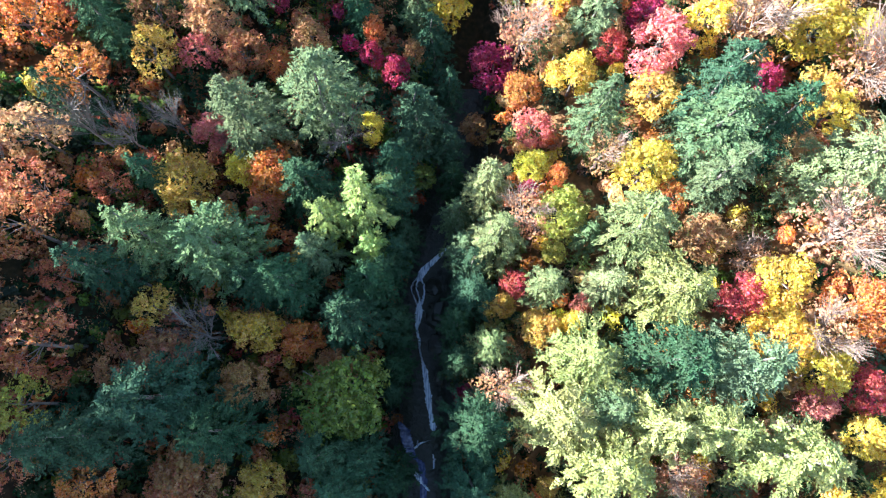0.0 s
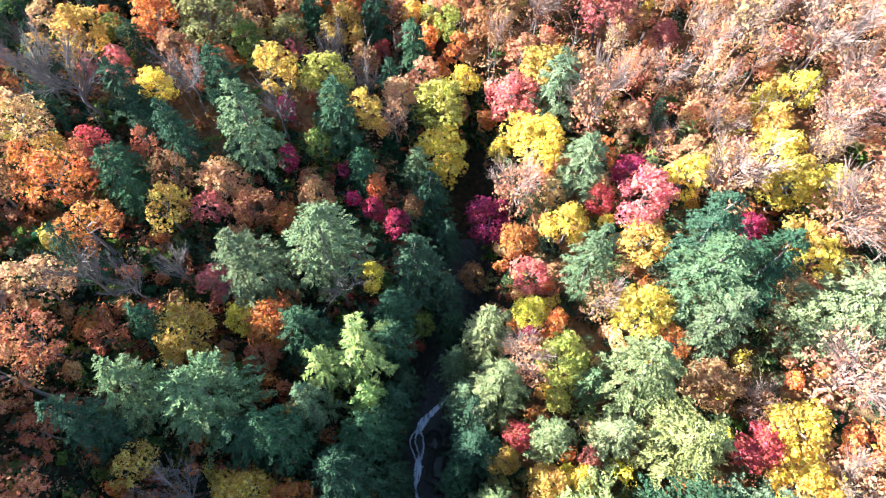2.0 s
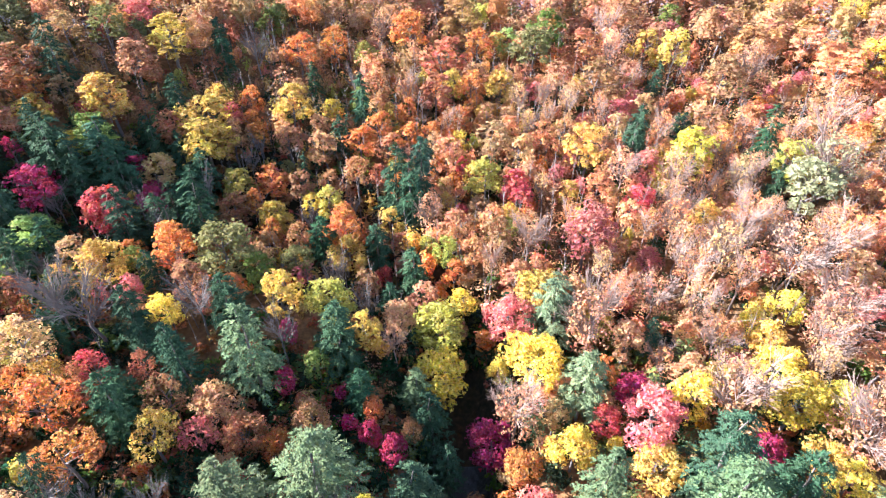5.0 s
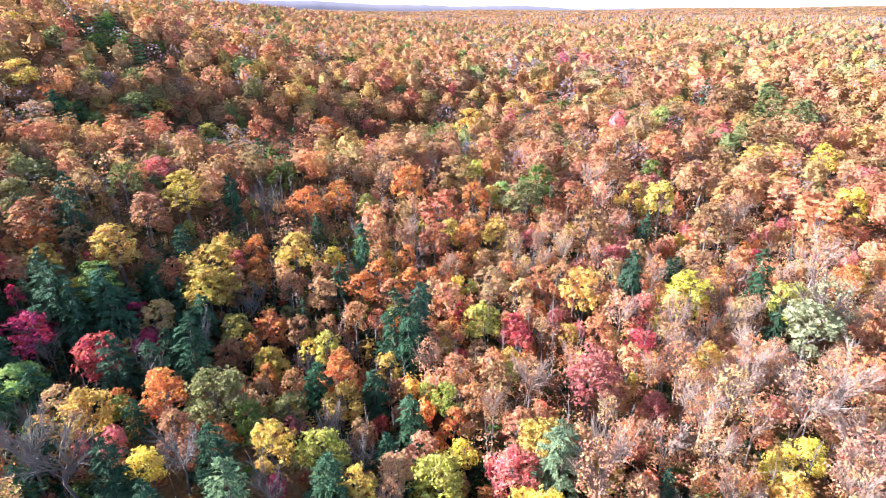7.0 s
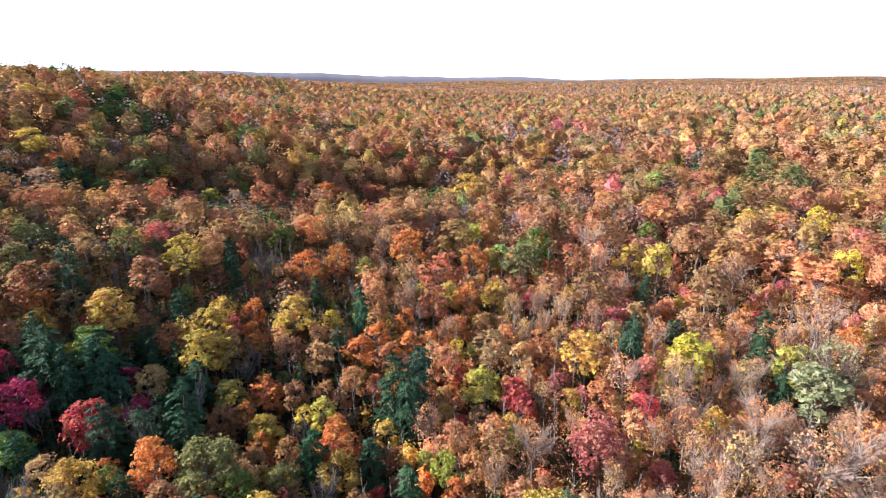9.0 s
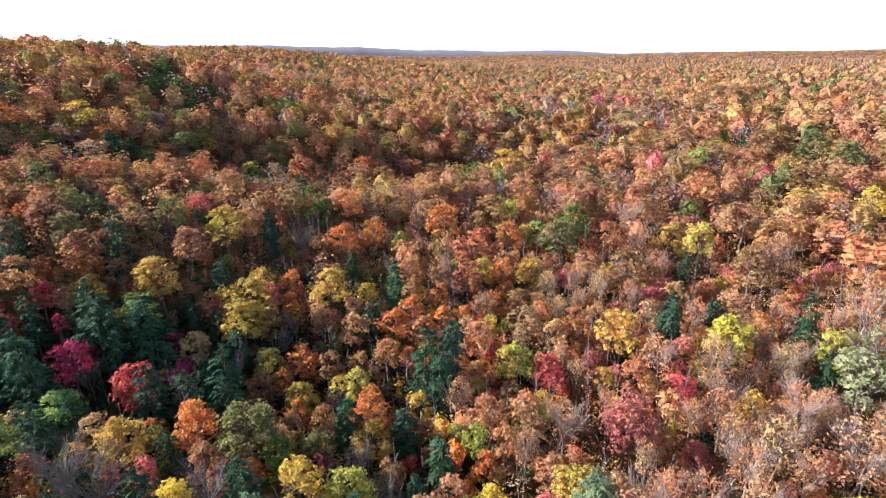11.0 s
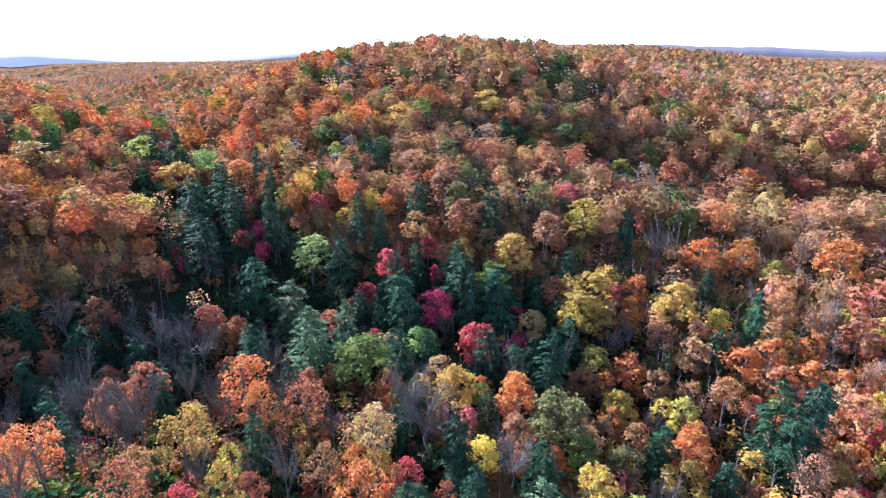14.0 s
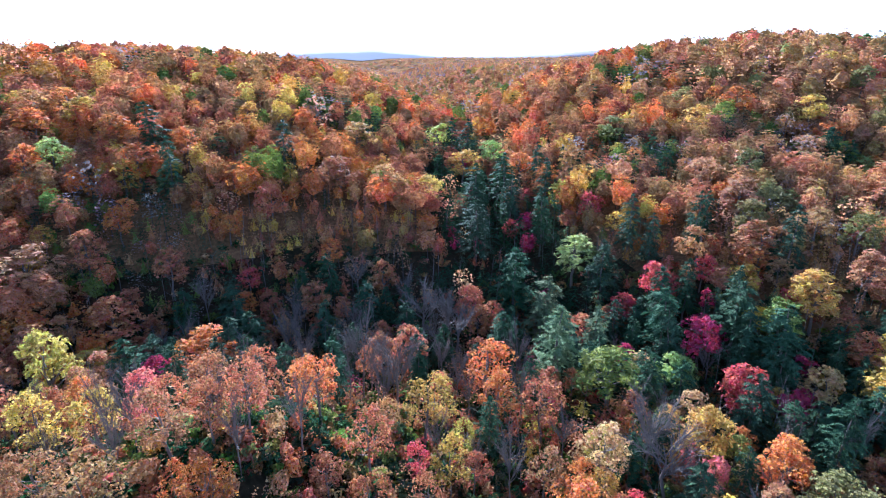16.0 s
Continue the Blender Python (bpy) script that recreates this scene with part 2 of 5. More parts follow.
def leaves(rng, at, out, size, long=1.3, droop=None):
    """Bent four-cornered leaf sprays at the given places; out is the way they face."""
    n = len(at)
    out = out / (np.linalg.norm(out, axis=1, keepdims=True) + 1e-6)
    side = rng.normal(size=(n, 3)) if droop is None else droop
    u = side - out * (side * out).sum(1, keepdims=True)
    u /= np.linalg.norm(u, axis=1, keepdims=True) + 1e-6
    w = np.cross(out, u)
    s = size[:, None]
    bend = out * s * rng.uniform(-0.35, 0.1, (n, 1))
    a, b = u * s * long * 0.5, w * s * 0.5
    v = np.stack([at - a * 0.9 + bend, at - b * rng.uniform(0.7, 1.1, (n, 1)), at + a + bend, at + b * rng.uniform(0.7, 1.1, (n, 1))], 1)
    return v.reshape(-1, 3)


def as_quads(v):
    return np.arange(len(v), dtype=np.int32).reshape(-1, 4)


def tube(pts, radii, sides=5):
    """A tapered limb through the points, as vertices and quads."""
    pts, vs, qs = [Vector(p) for p in pts], [], []
    for i, (p, r) in enumerate(zip(pts, radii)):
        d = (pts[min(i + 1, len(pts) - 1)] - pts[max(i - 1, 0)]).normalized()
        u = d.orthogonal().normalized()
        w = d.cross(u)
        for k in range(sides):
            a = 2 * math.pi * k / sides
            vs.append(p + r * (math.cos(a) * u + math.sin(a) * w))
    for i in range(len(pts) - 1):
        for k in range(sides):
            a, b = i * sides + k, i * sides + (k + 1) % sides
            qs.append((a, b, b + sides, a + sides))
    return vs, qs


def join_tubes(tubes):
    vs, qs = [], []
    for v, q in tubes:
        n = len(vs)
        vs += v
        qs += [tuple(i + n for i in f) for f in q]
    return np.array([tuple(p) for p in vs]), np.array(qs)


# ---- tree shapes; each is built about 18 m high and 9 m wide ----
def broad_leaves(rng, lobes, per, leaf, sparse=0.0, round_=0.0, limbs=0):
    """Sprays of a broad crown: lobes on a lumpy dome, each lobe a loose puff; round_ turns the sprays out from the crown's middle."""
    at, out = [], []
    stretch = rng.uniform(0.88, 1.14, 2)
    lean = rng.normal(0, 0.4, 2)
    mid = np.array([0, 0, 9.5])
    wave = rng.uniform(0, 6.28, 2)
    ends = []
    for i in range(limbs):
        a, up = 2.4 * i + rng.uniform(-0.6, 0.6), rng.uniform(-0.45, 1.0)
        rad = math.sqrt(1 - up * up) * rng.uniform(0.6, 1.15)
        ends.append(np.array([math.cos(a) * rad * 3.9, math.sin(a) * rad * 3.9, 10.6 + up * 6.0 + rng.normal(0, 0.6)]))
    for i in range(lobes):
        a = 2.4 * i + rng.uniform(-0.5, 0.5)
        up = 1 - 1.62 * (i + rng.uniform(0, 1)) / lobes
        rad = math.sqrt(max(0.0, 1 - up * up)) * rng.uniform(0.7, 1.06) * (0.86 + 0.16 * math.sin(3 * a + wave[0]) + 0.1 * math.sin(2 * a + wave[1]))
        c = np.array([math.cos(a) * rad * 3.9 * stretch[0] + lean[0], math.sin(a) * rad * 3.9 * stretch[1] + lean[1], 10.6 + up * 6.2 + rng.normal(0, 0.45)])
        if ends:
            near = min(ends, key=lambda e: np.linalg.norm(e - c))
            c = c * 0.7 + near * 0.3
        r = rng.uniform(0.8, 1.5)
        d = rng.normal(size=(per, 3))
        d[:, 2] = np.abs(d[:, 2]) * 1.1 - 0.5
        d /= np.linalg.norm(d, axis=1, keepdims=True)
        q = c + d * r * rng.uniform(0.55, 1.1, (per, 1))
        keep = rng.uniform(size=per) > sparse
        face = d * (1 - round_) + (0.5 - 0.2 * round_) * rng.normal(size=(per, 3)) + np.array([0, 0, 0.3])
        face += round_ * 1.3 * (q - mid) / np.linalg.norm(q - mid, axis=1, keepdims=True)
        at.append(q[keep])
        out.append(face[keep])
    at, out = np.concatenate(at), np.concatenate(out)
    return leaves(rng, at, out, rng.uniform(0.7, 1.25, len(at)) * leaf)


def conifer_leaves(rng, tiers, arms, sprays, leaf, ragged=0.2):
    """Sprays of a conifer: drooping arms in tiers, longest low down."""
    at, out, along = [], [], []
    for i in range(tiers):
        k = i / (tiers - 1)
        z = 4.5 + 13.2 * k
        reach = 4.6 * (1 - k) ** 0.47 * (1.0 if i else 0.8) + 0.3
        turn = rng.uniform(0, 6.28)
        for j in range(max(4, round(arms * (1 - 0.45 * k)))):
            a = turn + 2 * math.pi * j / arms + rng.normal(0, 0.18)
            ln = reach * rng.uniform(1 - 2.2 * ragged, 1 + 0.5 * ragged)
            d = np.array([math.cos(a), math.sin(a), 0])
            s = np.array([-math.sin(a), math.cos(a), 0])
            m = max(3, round(sprays * (0.35 + 0.65 * ln / 4.5)))
            f = rng.uniform(0.15, 1.0, m) ** 0.7
            off = rng.normal(0, 0.26, m) * (1.15 - f) * ln * 0.55 + rng.normal(0, 0.12, m)
            h = z + 0.25 * ln * f - 0.34 * ln * f * f - np.abs(off) * 0.25 + rng.normal(0, 0.12, m)
            at.append(d * (f * ln)[:, None] + s * off[:, None] + np.array([0, 0, 1]) * h[:, None])
            out.append(np.array([0, 0, 1.0]) + 0.45 * d + rng.normal(0, 0.3, (m, 3)))
            along.append(d + s * np.sign(off)[:, None] * 0.7 + np.array([0, 0, -0.25]) + rng.normal(0, 0.15, (m, 3)))
    at, out, along = np.concatenate(at), np.concatenate(out), np.concatenate(along)
    return leaves(rng, at, out, rng.uniform(0.7, 1.2, len(at)) * leaf, 2.1, along)


def trunk_shape(rng, top, limbs, thick=0.26, reach=3.0):
    sway = rng.normal(0, 0.25, (5, 2))
    sway[0] = 0
    spine = [(*sway[i], top * i / 4 - (0.8 if i == 0 else 0)) for i in range(5)]
    tubes = [tube(spine, [thick * 1.25, thick, thick * 0.8, thick * 0.5, 0.05], 6)]
    for i in range(limbs):
        a, z = rng.uniform(0, 6.28), top * rng.uniform(0.45, 0.8)
        ln = reach * rng.uniform(0.7, 1.2)
        up = rng.uniform(0.5, 1.2)
        p = np.array([0, 0, z])
        d = np.array([math.cos(a), math.sin(a), up])
        mid = p + d * ln * 0.5 + rng.normal(0, 0.15, 3)
        tubes.append(tube([p, mid, p + d * ln + rng.normal(0, 0.3, 3)], [thick * 0.42, thick * 0.28, 0.03], 4))
    return join_tubes(tubes)


def bare_shape(rng, twigs):
    """A leafless crown: limbs fork into fine upswept twigs."""
    tubes = []
    for i in range(9):
        a = 2 * math.pi * i / 9 + rng.normal(0, 0.3)
        p = np.array([0, 0, rng.uniform(6, 11)])
        d = np.array([math.cos(a), math.sin(a), rng.uniform(0.9, 1.9)])
        d /= np.linalg.norm(d)
        ln = rng.uniform(4.5, 7.5)
        end = p + d * ln + np.array([0, 0, 0.6])
        tubes.append(tube([p, p + d * ln * 0.5 + rng.normal(0, 0.3, 3), end], [0.09, 0.055, 0.02], 4))
        for j in range(twigs):
            f = rng.uniform(0.2, 0.95)
            q = p * (1 - f) + end * f
            e = d + rng.normal(0, 0.4, 3) + np.array([0, 0, 0.3])
            m = rng.uniform(1.2, 3.2) * (1.15 - 0.5 * f)
            tubes.append(tube([q, q + e * m], [0.04, 0.014], 3))
            for _ in range(2):
                g = q + e * m * rng.uniform(0.3, 0.7)
                tubes.append(tube([g, g + (e + rng.normal(0, 0.45, 3)) * m * rng.uniform(0.35, 0.6)], [0.022, 0.009], 3))
    return join_tubes(tubes)


rng = np.random.default_rng(7)
SHAPES = {}
for kind in ("broad", "broad_far", "conifer", "conifer_far", "pine", "bare", "bare_far", "bare_leaf", "broad_trunk", "bare_trunk", "conifer_trunk", "bare_shaded", "dark_trunk", "open"):
    made = []
    for i in range(8 if kind.startswith("broad") else 6 if kind.startswith("conifer") else 4):
        if kind == "broad":
            v = broad_leaves(rng, 72, 27, 0.6, 0.05, 0.12, 9 + i)
        elif kind == "open":
            v = broad_leaves(rng, 36, 30, 0.56, 0.14, 0.0, 7)
        elif kind == "broad_far":
            v = broad_leaves(rng, 50, 11, 0.98, 0.03, 0.35, 8 + i)
        elif kind == "conifer":
            v = conifer_leaves(rng, 17, 9, 12, 0.56)
        elif kind == "conifer_far":
            v = conifer_leaves(rng, 13, 8, 8, 0.92)
        elif kind == "pine":
            v = conifer_leaves(rng, 11, 8, 19, 0.6, 0.34)
        elif kind == "bare_leaf":
            v = broad_leaves(rng, 48, 18, 0.52, 0.2)
        elif kind in ("bare", "bare_far", "bare_shaded"):
            v, q = bare_shape(rng, {"bare": 40, "bare_far": 24, "bare_shaded": 24}[kind])
            made.append(quad_mesh(kind, v, q, BARK if kind == "bare_shaded" else PALE))
            continue
        else:
            v, q = trunk_shape(rng, {"broad_trunk": 14.5, "bare_trunk": 13.0, "dark_trunk": 13.0, "conifer_trunk": 17.5}[kind], {"broad_trunk": 8, "bare_trunk": 0, "dark_trunk": 0, "conifer_trunk": 0}[kind], 0.24)
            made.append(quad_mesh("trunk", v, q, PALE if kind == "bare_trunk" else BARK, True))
            continue
        made.append(quad_mesh(kind, v, as_quads(v), NEEDLE if kind in ("conifer", "conifer_far", "pine") else LEAF))
    SHAPES[kind] = made

COLOURS = {
    "orange": (0.60, 0.22, 0.05), "brown": (0.42, 0.22, 0.09), "yellow": (0.74, 0.56, 0.065), "gold": (0.60, 0.39, 0.07),
    "lime": (0.44, 0.40, 0.07), "green": (0.39, 0.45, 0.12), "olive": (0.18, 0.22, 0.045), "red": (0.56, 0.09, 0.08),
    "pink": (0.62, 0.195, 0.15), "crimson": (0.48, 0.05, 0.12), "rust": (0.44, 0.175, 0.075), "tan": (0.62, 0.36, 0.15),
    # light, sunny, silver and some blue: conifer greens with sunlight put in
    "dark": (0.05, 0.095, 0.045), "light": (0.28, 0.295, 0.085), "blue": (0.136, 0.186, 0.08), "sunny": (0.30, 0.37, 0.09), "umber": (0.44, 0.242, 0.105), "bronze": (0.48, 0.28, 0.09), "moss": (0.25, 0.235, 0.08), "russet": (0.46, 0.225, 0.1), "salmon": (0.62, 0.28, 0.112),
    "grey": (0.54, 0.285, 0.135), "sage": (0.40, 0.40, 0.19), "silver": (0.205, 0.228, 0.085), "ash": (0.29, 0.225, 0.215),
}
WORDS = {
    "orange": "bright orange", "brown": "orange-brown", "yellow": "bright yellow", "gold": "golden yellow", "lime": "yellow-green", "green": "pale green",
    "olive": "dull olive-green", "red": "scarlet", "pink": "salmon-pink", "crimson": "deep crimson", "rust": "rusty red-brown", "tan": "pale tan",
    "dark": "dark green", "light": "sunlit yellow-green", "blue": "blue-green", "sunny": "sunlit bright yellow-green", "sage": "pale silvery green", "grey": "last tan", "silver": "sunlit grey-green", "ash": "withered grey", "umber": "brown", "bronze": "bronze", "moss": "olive-brown", "russet": "russet", "salmon": "faded orange",
}
GROUPS = {"elm": "elms of the autumn wood", "oak": "oaks of the autumn wood", "beech": "beeches of the autumn wood", "hickory": "hickories of the autumn wood", "maple": "maples of the autumn wood", "birch": "birches of the autumn wood", "hemlock": "hemlocks along the ravine",
          "pine": "pines on the sunny bank", "bare": "bare trees of the wood"}
PLACED = []
trng = np.random.default_rng(11)


def tree(kind, x, y, h, w, colour, fill=False):
    """One tree with its trunk and crown, h high and w wide, on the ground at x, y."""
    z = float(land(x, y))
    spur = x < -40 and y < 70 and math.hypot(x, y) < 130  # young, open crowns
    w *= 0.86 if spur else 1
    if kind == "bare":  # upswept, narrow
        w, h = w * 0.78, h * 1.12
    far = fill or math.dist((x, y, z + h * 0.7), EYE) > 135
    PLACED.append((x, y, w))
    base = new(kind + "_tree")
    s = w / 9
    base.matrix_world = pose(x, y, z, *trng.normal(0, 1.5, 2), trng.uniform(0, 360)) @ Matrix.Diagonal((s, s, h / 18, 1))
    pick = int(trng.integers(0, 12))
    dark = trng.uniform(0.82, 1.15)
    col = [c * dark * trng.uniform(0.92, 1.08) for c in COLOURS[colour]]
    if kind == "bare":
        shady = math.degrees(math.atan2(-x, y)) > 8  # shade put into the bark: dark towards the shaded bank, pale elsewhere
        tagged(base, "leafless tree with upswept limbs darkened to suit the shaded bank" if shady else "thin tree with pale upswept limbs and %s leaves" % WORDS[colour], "bare tree", GROUPS[kind])
        names = (("trunk", "dark_trunk"), ("crown", "bare_shaded")) if shady else (("trunk", "bare_trunk"), ("crown", "bare_far" if far else "bare"), ("foliage", "bare_leaf"))
    elif kind in ("hemlock", "pine"):
        tagged(base, "%s %s tree with drooping feathery boughs in the wood" % (WORDS[colour], kind), "conifer", GROUPS[kind])
        names = (("trunk", "conifer_trunk"), ("crown", "conifer_far" if far else "conifer" if kind == "hemlock" else "pine"))
    else:
        tagged(base, "%s tree with %s autumn leaves on the wooded slope" % (kind, WORDS[colour]), kind + " tree", GROUPS[kind])
        names = (("trunk", "broad_trunk"), ("crown", "open" if spur else "broad_far" if far else "broad"))
    for name, shape in names:
        ob = new(name, SHAPES[shape][pick % len(SHAPES[shape])])
        ob.parent = base
        ob.color = (*col, 1)
    return base


# ---- the ground: one sheet to the horizon ----
n = 250
u = np.sinh(np.linspace(-1, 1, n) * math.asinh(4600 / 28)) * 28
gx, gy = np.meshgrid(u, u)
gz = land(gx, gy)
verts = np.stack([gx, gy, gz], -1).reshape(-1, 3)
i = np.arange(n * n).reshape(n, n)
quads = np.stack([i[:-1, :-1], i[:-1, 1:], i[1:, 1:], i[1:, :-1]], -1).reshape(-1, 4)
me = quad_mesh("ground", verts, quads, GROUND, True)
me.materials.append(ROCK)
me.materials.append(SHADED_LITTER)
mid = verts[quads].mean(1)
gully = way_to(mid[:, 0], mid[:, 1], GULLY)[0]
# shade put into the ground: darker litter in gully, shaded bank, valley and coomb
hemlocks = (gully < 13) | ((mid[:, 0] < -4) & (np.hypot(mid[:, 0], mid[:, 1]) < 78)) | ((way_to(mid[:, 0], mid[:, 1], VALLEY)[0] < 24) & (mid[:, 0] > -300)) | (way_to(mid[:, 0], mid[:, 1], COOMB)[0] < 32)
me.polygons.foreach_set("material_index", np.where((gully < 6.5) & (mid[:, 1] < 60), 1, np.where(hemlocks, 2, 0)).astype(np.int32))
ground = tagged(new("ground", me), "brown leaf-strewn forest floor of hills and a ravine", "ground", kind="structure")

# ---- blue hills on the skyline, past the wood ----
HILLS, nodes, links = material("hazy blue hills")
n1 = noise_tex(nodes, links, 0.004, 5.0)
links.new(mix_rgb(nodes, links, (0.075, 0.062, 0.08), (0.11, 0.08, 0.08), n1.outputs["Fac"]), nodes["Principled BSDF"].inputs["Base Color"])
b = nodes["Principled BSDF"]
b.inputs["Roughness"].default_value = 1.0
b.inputs["Emission Color"].default_value = (0.64, 0.66, 0.74, 1)
air = nodes.new("ShaderNodeMapRange")  # air light over the far distance, strongest towards the sun
for sock, value in zip(("From Min", "From Max", "To Min", "To Max"), (-4450, -3600, 0.16, 0.03)):
    air.inputs[sock].default_value = value
where = nodes.new("ShaderNodeSeparateXYZ")
links.new(nodes.new("ShaderNodeTexCoord").outputs["Object"], where.inputs[0])
links.new(where.outputs[0], air.inputs["Value"])
links.new(air.outputs[0], b.inputs["Emission Strength"])
a = np.radians(np.linspace(-60, 130, 700))
RIDGE = ((-60, -0.8), (-34, -0.87), (-29, -0.93), (-25, -0.84), (-21, -1.1), (-17.5, -0.87), (-14, -1.0), (-9, -0.64), (-3, -0.62), (5, -0.42), (11, -0.1), (16, 0.06),
         (21, 0.24), (27, 0.3), (33, 0.36), (44, 0.2), (50, 0.02), (57, -0.52), (62, -0.66), (66, -0.7), (70, -0.43), (75, 0.03), (80, -0.12), (86, -0.5), (105, -0.3), (130, -0.4))
top = 100 + 4640 * np.tan(np.radians(np.interp(np.degrees(a), *zip(*RIDGE)))) + 2.2 * np.sin(a * 41) + 1.3 * np.sin(a * 97 + 1) + 1.0 * np.sin(a * 223 + 2)
rows = [np.stack([-r * np.sin(a), r * np.cos(a), z], -1) for r, z in ((4480, 0 * a - 40), (4560, top * 0.6 - 8), (4640, top), (4780, top * 0.3 - 30))]
v = np.stack(rows, 1).reshape(-1, 3)
i = np.arange(len(v)).reshape(-1, 4)
q = np.stack([i[:-1, :-1], i[1:, :-1], i[1:, 1:], i[:-1, 1:]], -1).reshape(-1, 4)
tagged(new("backdrop", quad_mesh("backdrop", v, q, HILLS, True)), "hazy blue wooded hills on the far skyline", "hills", kind="structure")

# ---- the stream in the ravine ----
def ribbon(name, pts, lift=0.25, mat=None):
    """A cascade: a rippled strip of water through (x, y, width), lying on the land."""
    mat = mat or FOAM
    r = np.random.default_rng(3)
    xs, ys, ws = (np.array(c) for c in zip(*pts))
    t = np.linspace(0, len(pts) - 1, len(pts) * 8)
    k = np.arange(len(pts))
    cx, cy, cw = np.interp(t, k, xs), np.interp(t, k, ys), np.interp(t, k, ws)
    cx += r.normal(0, 0.08, len(t))
    rows, m = [], 7
    for j in range(m):
        f = j / (m - 1) - 0.5
        x, y = cx + f * cw * r.uniform(0.85, 1.15, len(t)), cy
        rows.append(np.stack([x, y, land(cx, cy) + lift + 0.12 * math.cos(f * 5) + r.normal(0, 0.05, len(t)) - abs(f) * 0.3], -1))
    v = np.stack(rows, 1).reshape(-1, 3)
    i = np.arange(len(t) * m).reshape(len(t), m)
    q = np.stack([i[:-1, :-1], i[:-1, 1:], i[1:, 1:], i[1:, :-1]], -1).reshape(-1, 4)
    return quad_mesh(name, v, q, mat, True)


fall = tagged(new("waterfall"), "white cascade running down the dark rocks of the ravine", "waterfall", kind="structure")
STRANDS = (
    [(1.2, 28.6, 0.7), (0.2, 27.6, 1.0), (-1.0, 26.6, 1.3), (-2.2, 25.5, 1.5), (-3.3, 24.5, 1.9), (-4.2, 23.4, 2.1), (-4.7, 22.4, 1.6), (-4.8, 21.6, 0.9)],
    [(-4.3, 22.4, 0.4), (-3.7, 21.0, 0.35), (-3.6, 19.4, 0.4), (-4.0, 17.8, 0.5), (-4.5, 16.6, 0.9)],
    [(-4.8, 22.0, 0.35), (-5.3, 20.6, 0.3), (-4.9, 19.2, 0.35), (-4.5, 18.0, 0.3), (-4.7, 16.8, 0.7)],
    [(-5.2, 22.2, 0.3), (-6.2, 20.8, 0.35), (-6.2, 19.6, 0.25), (-5.6, 18.4, 0.3), (-5.0, 17.2, 0.4)],
    [(-4.6, 17.2, 0.8), (-4.6, 16.0, 1.5), (-4.7, 14.8, 1.6), (-4.9, 13.6, 1.1), (-5.0, 12.4, 0.5), (-4.7, 11.0, 0.55), (-4.4, 9.7, 0.6), (-4.3, 8.2, 0.35), (-3.8, 6.4, 0.3), (-3.5, 5.2, 0.7), (-3.1, 3.8, 1.15), (-2.9, 2.6, 1.0), (-2.7, 1.0, 1.25), (-2.4, -0.6, 1.35), (-2.2, -2.2, 1.2), (-2.0, -3.8, 0.8), (-1.6, -5.2, 1.0), (-1.2, -6.6, 1.5), (-1.2, -7.2, 0.7)],
    [(-2.0, -9.0, 0.3), (-3.4, -9.4, 0.75), (-4.4, -10.0, 0.6), (-5.6, -11.2, 0.3)],
    [(-4.2, -8.9, 0.25), (-4.3, -10.4, 0.4)],
    [(-1.2, -11.4, 0.25), (-1.0, -12.6, 0.4), (-1.1, -14.0, 0.35)],
    [(-4.4, -14.6, 0.7), (-3.9, -15.6, 1.3), (-3.0, -16.8, 0.8), (-1.9, -17.9, 0.5)],
)
for strand in STRANDS:
    ob = new("cascade", ribbon("cascade", strand, 0.3))
    ob.parent = fall
tagged(new("water", ribbon("water", [(-8.0, -5.4, 1.2), (-7.6, -7, 3.4), (-7.2, -9, 4.0), (-6.4, -11, 3.0), (-5, -12, 1.6), (-3.6, -13, 1.8), (-3, -16, 2), (-3, -40, 2), (-3, -70, 2)], 0.12, WATER)),
       "dark pool and stream below the waterfall", "stream", kind="structure")

brng = np.random.default_rng(17)


def boulder(x, y, w):
    """A cracked, flattened lump of shale lying in the ravine."""
    bm = bmesh.new()
    bmesh.ops.create_icosphere(bm, subdivisions=2, radius=0.5)
    off = Vector(brng.uniform(0, 50, 3))
    for v in bm.verts:
        k = noise.noise(v.co * 2.4 + off) * 0.6 + noise.noise(v.co * 6 + off) * 0.25
        v.co *= 1 + k
        v.co.z = max(-0.22, v.co.z * 0.8)
    me = bpy.data.meshes.new("boulder")
    bm.to_mesh(me)
    bm.free()
    me.materials.append(ROCK)
    ob = tagged(new("boulder", me), "dark wet shale boulder lying in the ravine", "boulder", "boulders in the ravine")
    sz = brng.uniform(0.55, 0.85)
    ob.matrix_world = pose(x, y, float(land(x, y)) + w * sz * 0.16, *brng.normal(0, 6, 2), brng.uniform(0, 360)) @ Matrix.Diagonal((w, w * brng.uniform(0.6, 1), w * sz, 1))


boulder(-0.6, 15, 5.0)
boulder(-0.8, 9.5, 4.2)
boulder(-1.4, 20.5, 4.0)
boulder(-7.2, 9, 3.0)
boulder(-6.9, 2.5, 3.4)
boulder(-0.2, 3, 3.2)
for i in range(46):
    y = brng.uniform(-26, 58)
    cx = float(np.interp(y, (-90, -12, 18, 34, 60), (-3, -3, -4, 1, 4)))
    boulder(cx + brng.choice((-1, 1)) * brng.uniform(1.6, 6.0), y, brng.uniform(0.6, 2.2))

